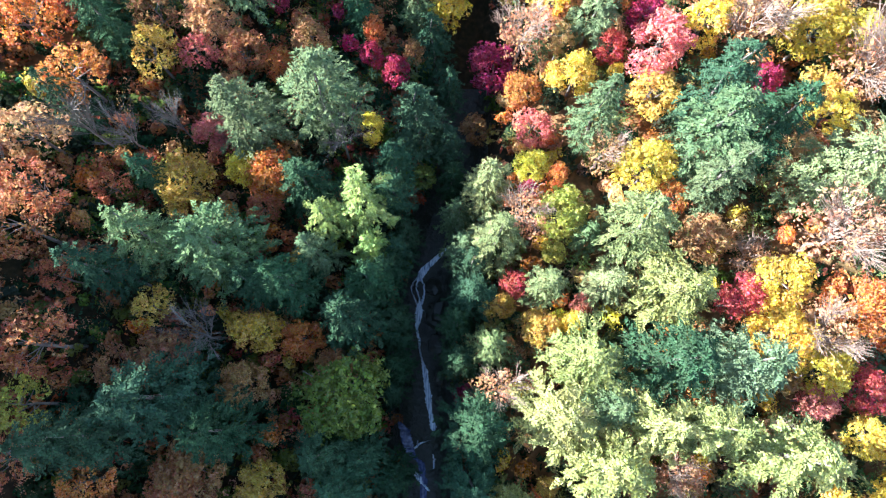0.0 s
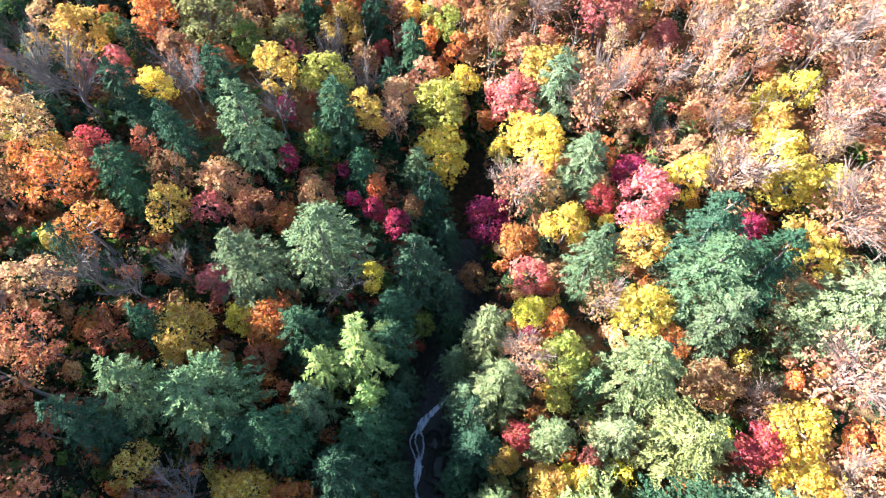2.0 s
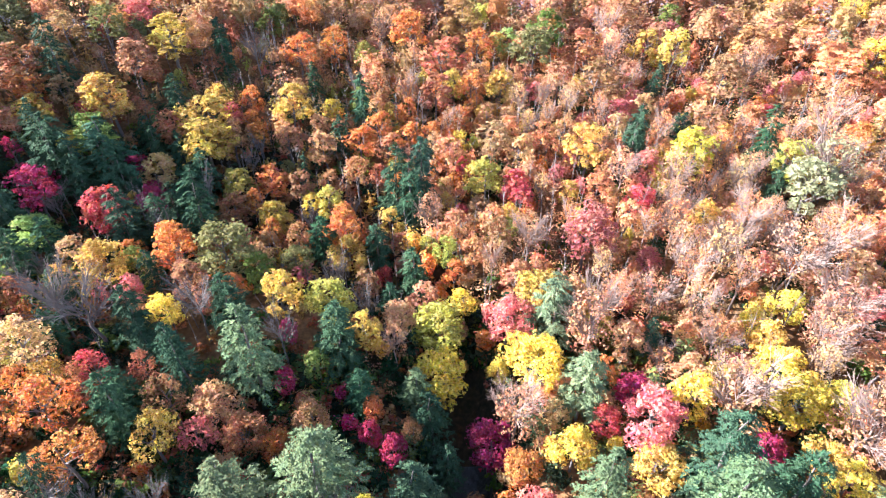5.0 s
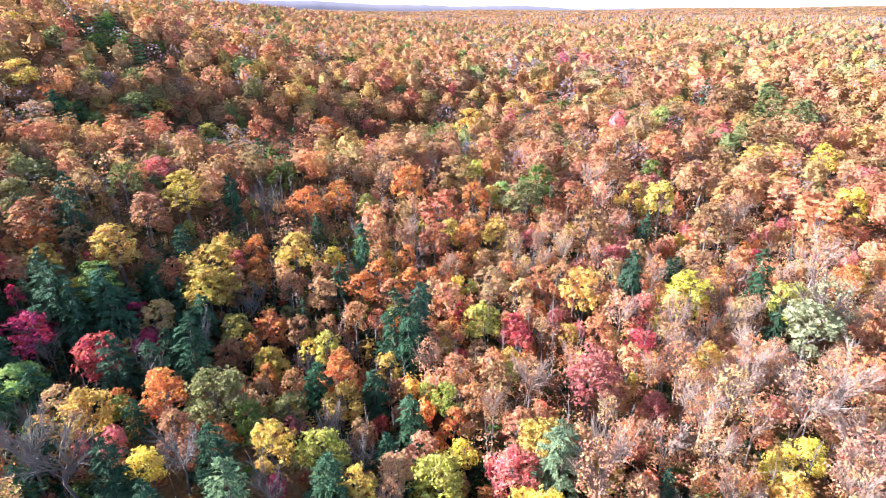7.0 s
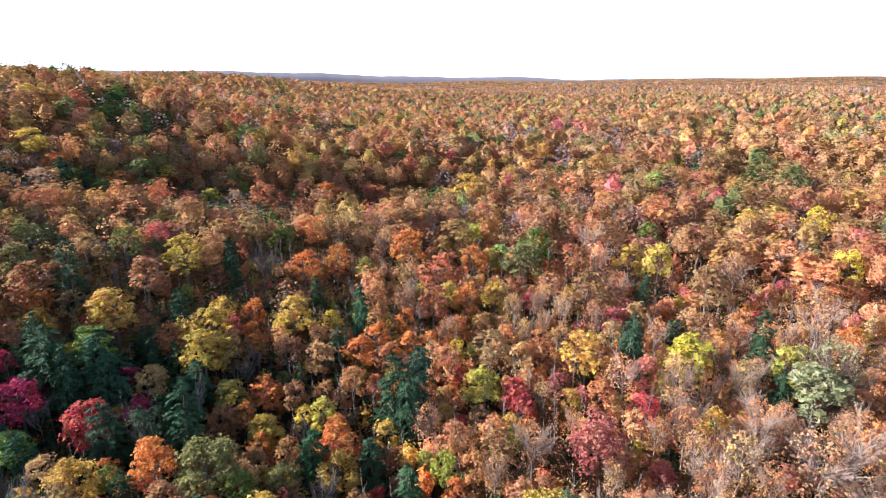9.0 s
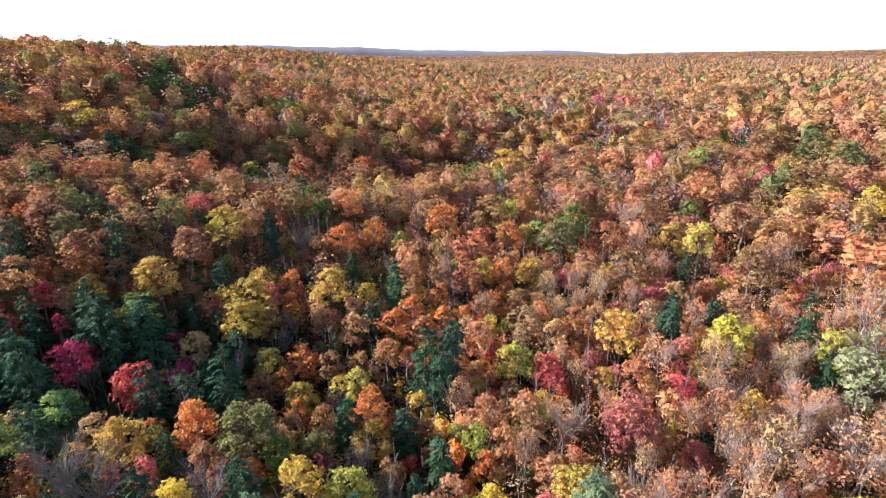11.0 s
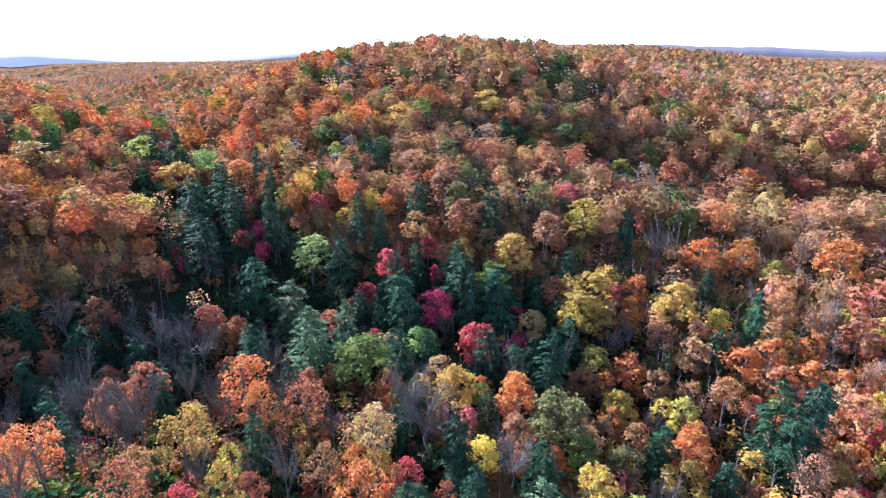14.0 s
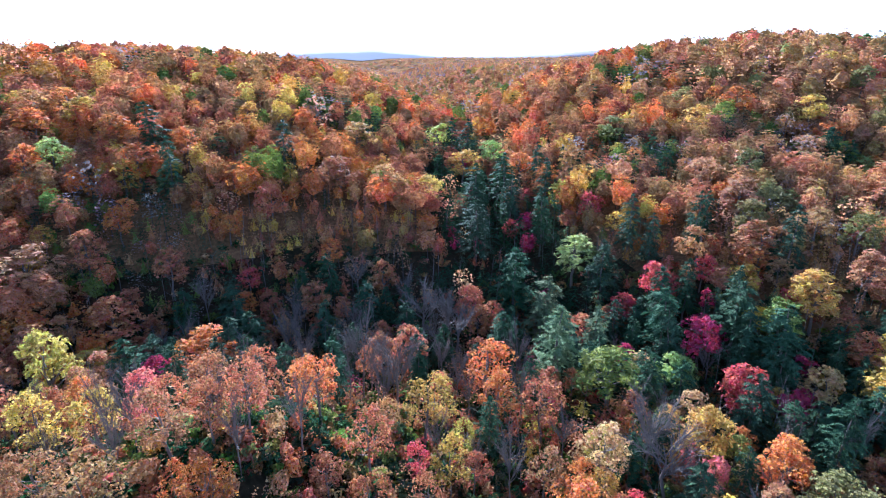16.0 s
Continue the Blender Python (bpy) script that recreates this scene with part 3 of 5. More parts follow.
# ---- the trees that stand out, one by one ----
tree("hemlock", -30.2, 40.9, 25.0, 13.4, "blue")
tree("hemlock", -20.0, 45.8, 25.0, 16.3, "blue")
tree("hemlock", -4.4, 44.9, 25.0, 12.0, "dark")
# the blue hemlocks and sunny pines here have sunlit tops put into colour
tree("hemlock", -41.3, 20.0, 25.0, 13.3, "blue")
tree("hemlock", -33.0, 20.6, 25.0, 15.3, "blue")
tree("hemlock", -45.0, 15.2, 21.8, 9.9, "dark")
tree("hemlock", -22.7, 15.4, 24.2, 10.7, "dark")
tree("hemlock", -13.7, 11.0, 25.0, 12.6, "dark")
tree("pine", -12.5, 29.8, 25.0, 11.8, "sunny")
tree("pine", -18.4, 26.4, 20.5, 9.3, "sunny")
tree("pine", -11.8, 23.8, 18.9, 8.6, "sunny")
tree("hemlock", -19.7, 21.5, 18.4, 8.4, "blue")
tree("hemlock", -8.0, 33.0, 19.4, 8.8, "dark")
tree("hemlock", -9.8, 20.6, 19.7, 9.0, "dark")
tree("hickory", -39.8, 30.8, 14.8, 10.2, "gold")
tree("birch", -33.1, 35.5, 10.2, 7.1, "yellow")
tree("oak", -27.6, 33.7, 14.1, 9.8, "orange")
tree("maple", -36.9, 40.6, 10.2, 7.3, "pink")
tree("birch", -12.8, 44.4, 10.0, 5.6, "yellow")
tree("bare", -17.1, 40.2, 15.6, 10.7, "grey")
tree("oak", -29.1, 28.7, 10.2, 6.0, "rust")
tree("birch", -4.2, 38.5, 10.0, 5.4, "olive")
tree("beech", -38.8, 58.5, 13.3, 9.3, "tan")
tree("maple", -40.7, 53.7, 11.5, 8.2, "pink")
tree("oak", -34.0, 54.3, 12.1, 8.6, "rust")
tree("hickory", -46.6, 51.5, 15.6, 10.7, "gold")
tree("oak", -27.4, 53.4, 10.0, 6.3, "orange")
tree("oak", -23.1, 58.9, 10.6, 7.5, "brown")
tree("oak", -12.8, 61.6, 10.0, 4.3, "orange")
tree("maple", -8.8, 54.3, 10.1, 5.3, "crimson")
tree("maple", -12.6, 56.4, 10.0, 4.3, "crimson")
tree("hemlock", -1.9, 60.5, 19.4, 8.9, "dark")
tree("oak", -5.5, 59.3, 10.0, 4.4, "brown")
tree("oak", -63.2, 53.5, 19.3, 13.1, "orange")
tree("oak", -55.9, 45.5, 17.3, 11.8, "orange")
tree("beech", -58.9, 35.3, 16.4, 11.2, "tan")
tree("bare", -53.0, 37.6, 18.1, 12.2, "grey")
tree("bare", -48.3, 37.6, 14.8, 10.2, "grey")
tree("oak", -55.4, 26.1, 15.3, 10.7, "rust")
tree("oak", -54.6, 20.0, 14.8, 10.2, "rust")
tree("oak", -49.8, 28.8, 10.3, 7.0, "rust")
tree("oak", -51.0, 14.2, 10.3, 6.6, "rust")
tree("bare", -42.1, 40.7, 13.5, 9.2, "grey")
tree("hemlock", -55.7, 40.1, 18.1, 8.5, "dark")
tree("hemlock", -44.0, 31.4, 17.0, 7.9, "dark")
tree("hickory", -28.2, 8.9, 12.1, 8.5, "gold")
tree("birch", -14.7, -1.5, 19.4, 15.5, "olive")
tree("oak", -17.4, 4.1, 10.2, 6.8, "brown")
tree("oak", -39.6, 4.3, 13.2, 9.2, "brown")
tree("oak", -43.2, 2.0, 11.7, 8.3, "brown")
tree("birch", -50.1, -2.4, 12.6, 8.8, "lime")
tree("hemlock", -37.5, -0.9, 25.0, 15.5, "dark")
tree("oak", -49.6, 5.5, 16.6, 11.4, "rust")
tree("bare", -34.4, 7.8, 16.2, 10.9, "grey")
tree("hemlock", -43.4, -6.0, 24.9, 13.7, "dark")
tree("oak", -33.9, -10.8, 14.5, 10.1, "brown")
tree("hickory", -26.1, -12.8, 10.6, 7.6, "gold")
# a dark hemlock stands in for a rusty crown in shade
tree("hemlock", -17.4, -8.5, 22.0, 9.9, "dark")
tree("oak", -29.7, 0.8, 11.9, 8.5, "brown")
tree("oak", -50.7, -8.3, 12.8, 8.9, "rust")
tree("oak", -44.7, -11.4, 11.6, 8.1, "orange")
tree("hemlock", -29.5, -5.2, 25.0, 11.3, "dark")
tree("hemlock", -14.1, -13.0, 22.3, 10.0, "dark")
tree("hemlock", -27.9, 15.4, 20.2, 9.1, "dark")
tree("maple", 8.6, 58.2, 14.7, 10.1, "crimson")
tree("bare", 12.7, 60.1, 17.5, 11.8, "grey")
tree("oak", 14.2, 52.1, 10.6, 7.5, "orange")
tree("maple", 15.2, 45.7, 10.3, 7.3, "pink")
tree("oak", 5.8, 49.1, 10.0, 6.2, "brown")
tree("birch", 22.4, 53.8, 12.8, 9.0, "yellow")
tree("hickory", 34.6, 49.3, 13.7, 9.5, "gold")
tree("hemlock", 24.2, 43.0, 24.2, 10.7, "blue")
tree("bare", 26.3, 39.1, 13.1, 9.1, "grey")
tree("birch", 15.1, 38.1, 10.1, 7.1, "yellow")
tree("oak", 19.3, 36.4, 10.1, 4.5, "orange")
tree("maple", 14.5, 33.9, 10.0, 3.5, "crimson")
tree("hemlock", 7.5, 34.2, 24.6, 10.8, "silver")
tree("birch", 19.8, 28.8, 14.6, 10.1, "lime")
tree("birch", 33.2, 35.8, 15.2, 10.5, "yellow")
tree("oak", 38.4, 31.8, 10.0, 6.2, "orange")
tree("hemlock", 29.7, 24.2, 25.0, 13.8, "silver")
tree("hemlock", 42.4, 39.4, 25.0, 17.0, "blue")
tree("hemlock", 42.0, 32.6, 24.6, 10.8, "blue")
tree("hemlock", 43.5, 47.2, 25.0, 13.4, "dark")
tree("maple", 35.7, 56.1, 17.4, 11.8, "pink")
tree("maple", 34.1, 64.3, 11.3, 7.9, "crimson")
tree("maple", 28.7, 59.1, 10.1, 6.6, "red")
tree("birch", 58.6, 56.9, 15.1, 10.5, "yellow")
tree("birch", 65.1, 56.6, 13.7, 9.6, "yellow")
tree("bare", 49.9, 57.4, 19.1, 14.4, "grey")
tree("bare", 64.5, 49.7, 19.2, 17.0, "grey")
tree("maple", 52.9, 51.4, 10.1, 6.8, "crimson")
tree("hemlock", 50.1, 40.6, 25.0, 12.5, "dark")
tree("hickory", 61.2, 49.8, 10.1, 7.0, "gold")
tree("hemlock", 59.8, 33.2, 25.0, 17.0, "silver")
tree("bare", 59.4, 23.0, 19.1, 17.0, "grey")
tree("beech", 56.0, 39.2, 10.9, 7.7, "tan")
tree("oak", 41.1, 24.6, 13.0, 9.1, "brown")
tree("birch", 18.5, 23.1, 10.0, 4.9, "lime")
tree("hemlock", 8.4, 24.1, 24.9, 10.9, "silver")
tree("maple", 12.0, 17.8, 10.0, 5.8, "red")
tree("hickory", 9.7, 14.1, 10.0, 5.8, "gold")
tree("hickory", 15.9, 10.4, 10.6, 7.6, "gold")
tree("birch", 20.9, 11.3, 10.0, 4.8, "yellow")
tree("maple", 22.8, 14.5, 10.0, 3.9, "pink")
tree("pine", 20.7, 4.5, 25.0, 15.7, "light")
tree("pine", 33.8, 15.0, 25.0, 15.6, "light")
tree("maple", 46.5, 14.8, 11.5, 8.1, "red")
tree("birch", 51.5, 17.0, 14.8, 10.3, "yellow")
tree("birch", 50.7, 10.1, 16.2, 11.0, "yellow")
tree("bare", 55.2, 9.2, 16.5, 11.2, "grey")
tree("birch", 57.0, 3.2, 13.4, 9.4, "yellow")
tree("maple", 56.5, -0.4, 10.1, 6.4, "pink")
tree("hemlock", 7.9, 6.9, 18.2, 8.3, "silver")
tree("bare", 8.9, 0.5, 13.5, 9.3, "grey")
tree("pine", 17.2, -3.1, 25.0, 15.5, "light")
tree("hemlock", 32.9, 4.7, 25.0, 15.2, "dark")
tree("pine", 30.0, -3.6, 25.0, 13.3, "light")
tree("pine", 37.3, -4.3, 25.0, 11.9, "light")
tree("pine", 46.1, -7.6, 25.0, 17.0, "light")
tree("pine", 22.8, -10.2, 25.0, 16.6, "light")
tree("bare", 34.1, -11.1, 12.5, 8.7, "grey")
tree("maple", 64.1, 1.4, 10.7, 7.6, "red")
tree("birch", 62.6, -5.8, 10.7, 7.6, "yellow")
tree("hickory", 16.0, -13.7, 10.0, 3.8, "gold")
tree("oak", 61.6, 13.2, 17.0, 11.6, "orange")
tree("bare", 48.4, 22.2, 10.3, 7.3, "grey")
tree("hemlock", 5.9, -5.1, 25.0, 13.6, "dark")
tree("hemlock", 3.6, 4.9, 19.2, 8.8, "dark")
tree("oak", 35.9, 8.7, 10.0, 5.9, "orange")
tree("oak", 40.0, 1.1, 10.0, 5.0, "orange")
tree("hemlock", 42.7, 4.1, 25.0, 14.1, "blue")
tree("maple", 3.9, -0.4, 10.0, 4.1, "crimson")
tree("bare", 48.4, -4.6, 10.0, 6.2, "grey")
tree("hemlock", 15.6, 16.8, 18.0, 8.3, "silver")
tree("hemlock", 25.7, 16.7, 18.3, 8.4, "silver")
tree("hemlock", 24.1, -1.6, 22.0, 9.8, "blue")
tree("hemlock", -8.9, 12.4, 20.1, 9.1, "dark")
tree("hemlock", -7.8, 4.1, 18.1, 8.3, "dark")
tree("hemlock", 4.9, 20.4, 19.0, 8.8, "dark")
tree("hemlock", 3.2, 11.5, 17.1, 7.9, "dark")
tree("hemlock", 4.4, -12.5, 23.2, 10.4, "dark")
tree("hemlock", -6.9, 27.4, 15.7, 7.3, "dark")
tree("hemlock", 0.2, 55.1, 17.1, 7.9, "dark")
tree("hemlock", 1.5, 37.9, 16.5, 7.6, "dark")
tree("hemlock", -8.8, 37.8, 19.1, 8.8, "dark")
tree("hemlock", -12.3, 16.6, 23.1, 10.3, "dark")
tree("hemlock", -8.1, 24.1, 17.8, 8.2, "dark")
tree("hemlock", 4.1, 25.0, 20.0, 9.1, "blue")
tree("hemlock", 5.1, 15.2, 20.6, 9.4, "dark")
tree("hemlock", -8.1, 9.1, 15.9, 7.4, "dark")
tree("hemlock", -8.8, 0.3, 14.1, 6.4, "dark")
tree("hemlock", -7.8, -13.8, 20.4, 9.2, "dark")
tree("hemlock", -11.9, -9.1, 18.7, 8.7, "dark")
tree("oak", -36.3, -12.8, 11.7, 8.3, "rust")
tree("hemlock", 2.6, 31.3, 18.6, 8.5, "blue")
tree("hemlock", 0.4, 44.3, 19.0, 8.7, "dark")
tree("hemlock", -56.3, 106.3, 24.6, 10.7, "dark")
tree("maple", -77.2, 108.1, 18.1, 12.2, "red")
tree("maple", -72.8, 117.4, 12.4, 8.7, "crimson")
tree("maple", -79.0, 128.6, 10.9, 7.6, "crimson")
tree("birch", -91.8, 101.6, 14.6, 10.1, "green")
tree("maple", -97.7, 114.6, 17.2, 11.7, "crimson")
tree("hemlock", -93.8, 121.5, 24.6, 16.7, "dark")
tree("hemlock", -82.8, 122.8, 24.6, 16.8, "dark")
tree("birch", -96.4, 130.9, 9.8, 6.2, "yellow")
tree("oak", -58.3, 96.4, 15.8, 10.8, "orange")
tree("hickory", -47.3, 93.5, 18.8, 15.4, "moss")
tree("hickory", -70.7, 87.9, 15.6, 10.7, "gold")
tree("beech", -73.2, 126.4, 14.3, 9.9, "tan")
tree("hemlock", -79.3, 119.3, 17.8, 8.2, "dark")
tree("birch", -53.2, 124.6, 13.6, 9.4, "lime")
tree("oak", -51.7, 116.6, 13.0, 9.1, "rust")
tree("hickory", -42.9, 115.0, 12.6, 8.9, "gold")
tree("birch", -33.6, 120.4, 10.7, 7.6, "yellow")
tree("hemlock", -11.7, 119.4, 25.0, 11.6, "dark")
tree("hemlock", -5.3, 120.0, 24.6, 10.9, "dark")
tree("hickory", -13.4, 115.0, 11.4, 7.9, "gold")
tree("oak", -23.4, 108.1, 16.2, 11.1, "orange")
tree("hickory", -22.9, 101.5, 13.4, 9.4, "gold")
tree("bare", -2.7, 112.1, 14.3, 9.8, "grey")
tree("maple", 4.0, 112.5, 10.1, 5.7, "red")
tree("birch", -3.4, 105.8, 10.1, 4.9, "lime")
tree("maple", -13.8, 99.2, 10.1, 4.8, "red")
tree("birch", 10.7, 119.2, 15.6, 10.8, "lime")
tree("birch", 5.1, 137.3, 10.2, 5.6, "yellow")
tree("hickory", 31.2, 116.6, 10.1, 6.5, "gold")
tree("maple", 31.5, 97.6, 19.2, 12.9, "pink")
tree("maple", 18.4, 115.1, 12.1, 8.5, "red")
tree("bare", 18.9, 98.5, 15.1, 10.3, "grey")
tree("hickory", 36.8, 125.7, 17.8, 12.0, "gold")
tree("birch", 61.0, 120.7, 19.5, 13.1, "yellow")
tree("hemlock", 48.7, 128.5, 21.0, 9.5, "dark")
tree("hemlock", 79.0, 123.0, 22.3, 10.0, "dark")
tree("bare", 87.2, 110.5, 19.5, 17.0, "sage")
tree("beech", 82.0, 105.5, 19.4, 15.3, "sage")
tree("birch", 83.8, 117.6, 16.7, 11.4, "lime")
tree("birch", -22.4, 82.4, 15.6, 10.8, "lime")
tree("birch", -21.2, 78.0, 10.1, 4.7, "yellow")
tree("beech", -8.9, 82.3, 11.9, 8.5, "tan")
tree("birch", -0.6, 82.1, 19.2, 13.4, "lime")
tree("birch", 4.9, 89.8, 10.1, 6.4, "yellow")
tree("maple", 13.0, 79.7, 15.4, 10.6, "pink")
tree("hickory", 20.2, 85.1, 15.8, 10.8, "gold")
tree("birch", 17.7, 68.7, 16.2, 11.0, "yellow")
tree("birch", 10.9, 72.0, 10.1, 4.7, "yellow")
tree("birch", 0.0, 72.1, 17.3, 11.8, "yellow")
tree("hemlock", -33.7, 65.8, 25.0, 12.9, "blue")
tree("maple", -30.4, 76.6, 10.0, 4.1, "crimson")
tree("maple", -29.0, 65.9, 10.0, 4.5, "crimson")
tree("birch", -54.4, 79.1, 10.6, 7.6, "yellow")
tree("bare", -47.2, 78.0, 16.1, 10.9, "grey")
tree("bare", -65.0, 73.6, 18.7, 16.7, "grey")
tree("beech", -72.2, 64.2, 19.1, 13.1, "tan")
tree("maple", -61.8, 64.8, 11.6, 8.3, "red")
tree("hickory", -67.7, 61.5, 13.4, 9.4, "gold")
tree("bare", 28.5, 74.3, 19.2, 13.7, "grey")
tree("bare", 42.0, 81.0, 14.2, 9.8, "salmon")
tree("hemlock", 39.7, 73.5, 14.1, 5.5, "dark")
tree("birch", 67.1, 78.0, 11.1, 7.9, "yellow")
tree("birch", 59.8, 75.9, 10.1, 6.4, "yellow")
tree("birch", 59.5, 64.8, 13.8, 9.7, "yellow")
tree("bare", 40.7, 69.2, 10.1, 7.1, "salmon")
tree("bare", 51.0, 99.6, 15.9, 10.9, "salmon")
tree("hemlock", -45.2, 63.7, 21.6, 9.7, "dark")
tree("bare", 68.9, 84.1, 19.2, 15.9, "grey")
tree("bare", 71.6, 70.0, 19.2, 16.4, "grey")
tree("bare", -72.6, 75.8, 18.6, 13.8, "grey")
tree("bare", 43.9, 118.5, 15.0, 10.4, "tan")
tree("bare", 64.4, 96.3, 18.5, 12.5, "salmon")
tree("bare", 57.4, 90.0, 17.5, 11.9, "tan")
tree("bare", 78.9, 89.0, 18.9, 12.7, "salmon")
tree("bare", 50.6, 86.6, 15.0, 10.3, "salmon")
tree("bare", 49.3, 70.0, 13.7, 9.6, "salmon")
tree("bare", 67.1, 67.4, 16.3, 11.1, "tan")
tree("hemlock", -22.1, 148.3, 20.5, 9.4, "dark")
tree("hickory", -62.7, 142.3, 18.9, 15.4, "gold")
tree("hickory", -80.2, 169.5, 19.0, 17.0, "gold")
tree("hickory", -88.7, 141.9, 18.8, 14.3, "gold")
tree("oak", -109.4, 145.8, 18.8, 16.8, "rust")
tree("hemlock", -67.9, 173.6, 17.4, 8.1, "dark")
tree("birch", -147.6, 244.2, 19.7, 14.7, "green")
tree("birch", -130.8, 254.4, 19.5, 13.2, "green")
tree("birch", -106.5, 257.9, 18.8, 13.2, "lime")
tree("birch", -87.2, 260.1, 14.5, 10.0, "olive")
tree("bare", -55.7, 168.3, 16.8, 11.4, "grey")
tree("birch", -23.7, 176.7, 13.9, 9.6, "lime")
tree("oak", 11.0, 179.4, 17.0, 11.7, "orange")
tree("birch", 21.3, 185.6, 14.5, 10.1, "green")
tree("hickory", 16.6, 156.1, 15.1, 10.4, "gold")
tree("birch", 101.5, 258.5, 16.7, 11.5, "green")
tree("birch", 138.8, 199.8, 16.7, 11.5, "yellow")
tree("birch", 123.2, 158.5, 17.2, 11.8, "yellow")
tree("maple", 49.1, 145.0, 13.5, 9.5, "pink")
tree("hemlock", 58.7, 152.2, 14.5, 6.4, "dark")
tree("hemlock", 60.6, 135.5, 14.4, 6.0, "dark")
tree("maple", 87.5, 144.7, 10.5, 7.5, "red")
tree("hemlock", -37.6, 161.1, 15.0, 7.0, "dark")
tree("hemlock", -73.4, 146.8, 17.8, 8.1, "dark")
tree("birch", -32.2, 153.1, 10.1, 7.0, "yellow")
tree("hickory", -42.5, 148.9, 17.6, 12.0, "gold")
tree("birch", 75.7, 195.4, 14.5, 10.0, "olive")
tree("hickory", 71.3, 172.4, 17.7, 12.1, "gold")
tree("birch", 33.9, 185.0, 19.9, 14.1, "olive")
tree("oak", -9.0, 186.4, 19.9, 14.0, "orange")
tree("oak", -34.1, 177.4, 17.0, 11.7, "orange")
tree("oak", -80.8, 259.1, 25.0, 17.0, "rust")
tree("birch", -156.8, 243.2, 18.9, 17.0, "olive")
tree("hemlock", -103.0, 149.0, 24.7, 11.6, "dark")
tree("hemlock", -28.6, 141.3, 14.3, 6.7, "dark")
tree("hemlock", 47.9, 133.3, 14.3, 4.9, "dark")
tree("bare", -20.4, 192.1, 15.1, 10.4, "grey")
tree("bare", 51.4, 170.0, 17.1, 11.6, "grey")
tree("birch", -149.3, 110.3, 18.5, 16.6, "green")
tree("hemlock", -214.3, 117.4, 24.7, 16.8, "dark")
tree("hemlock", -208.2, 101.7, 24.8, 15.8, "dark")
tree("hemlock", -191.7, 108.6, 24.5, 13.9, "dark")
tree("hemlock", -168.9, 109.1, 24.0, 11.7, "dark")
tree("hemlock", -132.8, 89.4, 24.6, 16.1, "blue")
tree("hemlock", -107.6, 77.4, 24.7, 15.1, "blue")
tree("birch", -93.4, 82.8, 18.7, 16.8, "olive")
tree("oak", -106.1, 57.0, 19.6, 16.6, "orange")
tree("oak", -94.6, 54.5, 17.0, 11.6, "orange")
tree("maple", -121.7, 120.5, 14.8, 10.1, "red")
tree("maple", -103.7, 120.2, 9.9, 7.0, "crimson")
tree("birch", -94.9, 106.6, 10.1, 7.3, "green")
tree("maple", -123.4, 110.4, 13.1, 9.1, "red")
tree("maple", -142.4, 79.3, 9.7, 6.3, "red")
tree("maple", -182.9, 105.1, 11.1, 7.7, "red")
tree("maple", -204.2, 124.3, 9.8, 6.1, "red")
tree("birch", -154.4, 130.0, 10.5, 7.3, "yellow")
tree("birch", -183.0, 126.3, 17.0, 11.5, "lime")
tree("maple", -165.9, 126.4, 14.2, 9.8, "red")
tree("oak", -139.0, 159.7, 16.0, 11.0, "orange")
tree("hemlock", -131.3, 147.5, 18.2, 8.4, "dark")
tree("hemlock", -143.1, 126.8, 22.7, 10.1, "dark")
tree("hemlock", -98.5, 125.0, 23.5, 10.5, "dark")
tree("birch", -89.3, 130.9, 17.8, 12.1, "olive")
tree("maple", -116.3, 131.9, 12.1, 8.5, "red")
tree("hemlock", -69.9, 177.7, 15.4, 7.2, "dark")
tree("hemlock", -75.9, 150.0, 13.9, 6.5, "dark")
tree("beech", -79.8, 94.2, 12.2, 8.7, "tan")
tree("birch", -77.1, 67.9, 12.5, 8.9, "lime")
tree("hickory", -90.4, 36.1, 18.7, 12.7, "gold")
tree("bare", -140.7, 54.2, 18.4, 16.5, "grey")
tree("bare", -131.0, 60.8, 18.6, 16.7, "grey")
tree("oak", -87.5, 61.0, 18.9, 12.6, "rust")
tree("oak", -70.2, 58.2, 13.4, 9.3, "orange")
tree("birch", -253.4, 130.4, 18.9, 14.5, "green")
tree("hemlock", -274.4, 127.6, 25.0, 15.7, "dark")
tree("birch", -286.4, 116.3, 19.6, 17.0, "lime")
tree("oak", -224.8, 132.0, 18.7, 16.0, "orange")
tree("birch", -147.7, 244.7, 15.0, 10.2, "green")
tree("hemlock", -156.4, 235.1, 25.0, 14.9, "dark")
tree("hemlock", -148.4, 88.2, 24.4, 16.6, "dark")
tree("hemlock", -134.4, 110.2, 24.4, 13.3, "dark")
tree("hemlock", -103.6, 107.0, 24.6, 13.4, "dark")
tree("hemlock", -192.7, 125.7, 24.1, 10.8, "dark")
tree("hemlock", -134.3, 128.0, 19.6, 8.9, "dark")
tree("hemlock", -88.7, 118.4, 22.3, 9.9, "dark")
tree("hemlock", -173.2, 85.5, 24.3, 16.5, "dark")
tree("hickory", -243.0, 111.5, 19.1, 16.5, "gold")
tree("maple", -93.9, -11.6, 13.7, 9.8, "pink")
tree("oak", -134.4, -5.4, 20.1, 14.5, "orange")
tree("oak", -75.3, -6.4, 14.5, 10.1, "brown")
tree("oak", -85.0, 15.4, 15.8, 11.0, "orange")
tree("oak", -82.7, 4.8, 10.7, 7.7, "rust")
tree("birch", -128.4, -33.7, 25.0, 11.8, "lime")
tree("hickory", -146.9, -31.1, 12.0, 13.5, "gold")
tree("hickory", -102.4, -29.2, 17.5, 12.4, "gold")
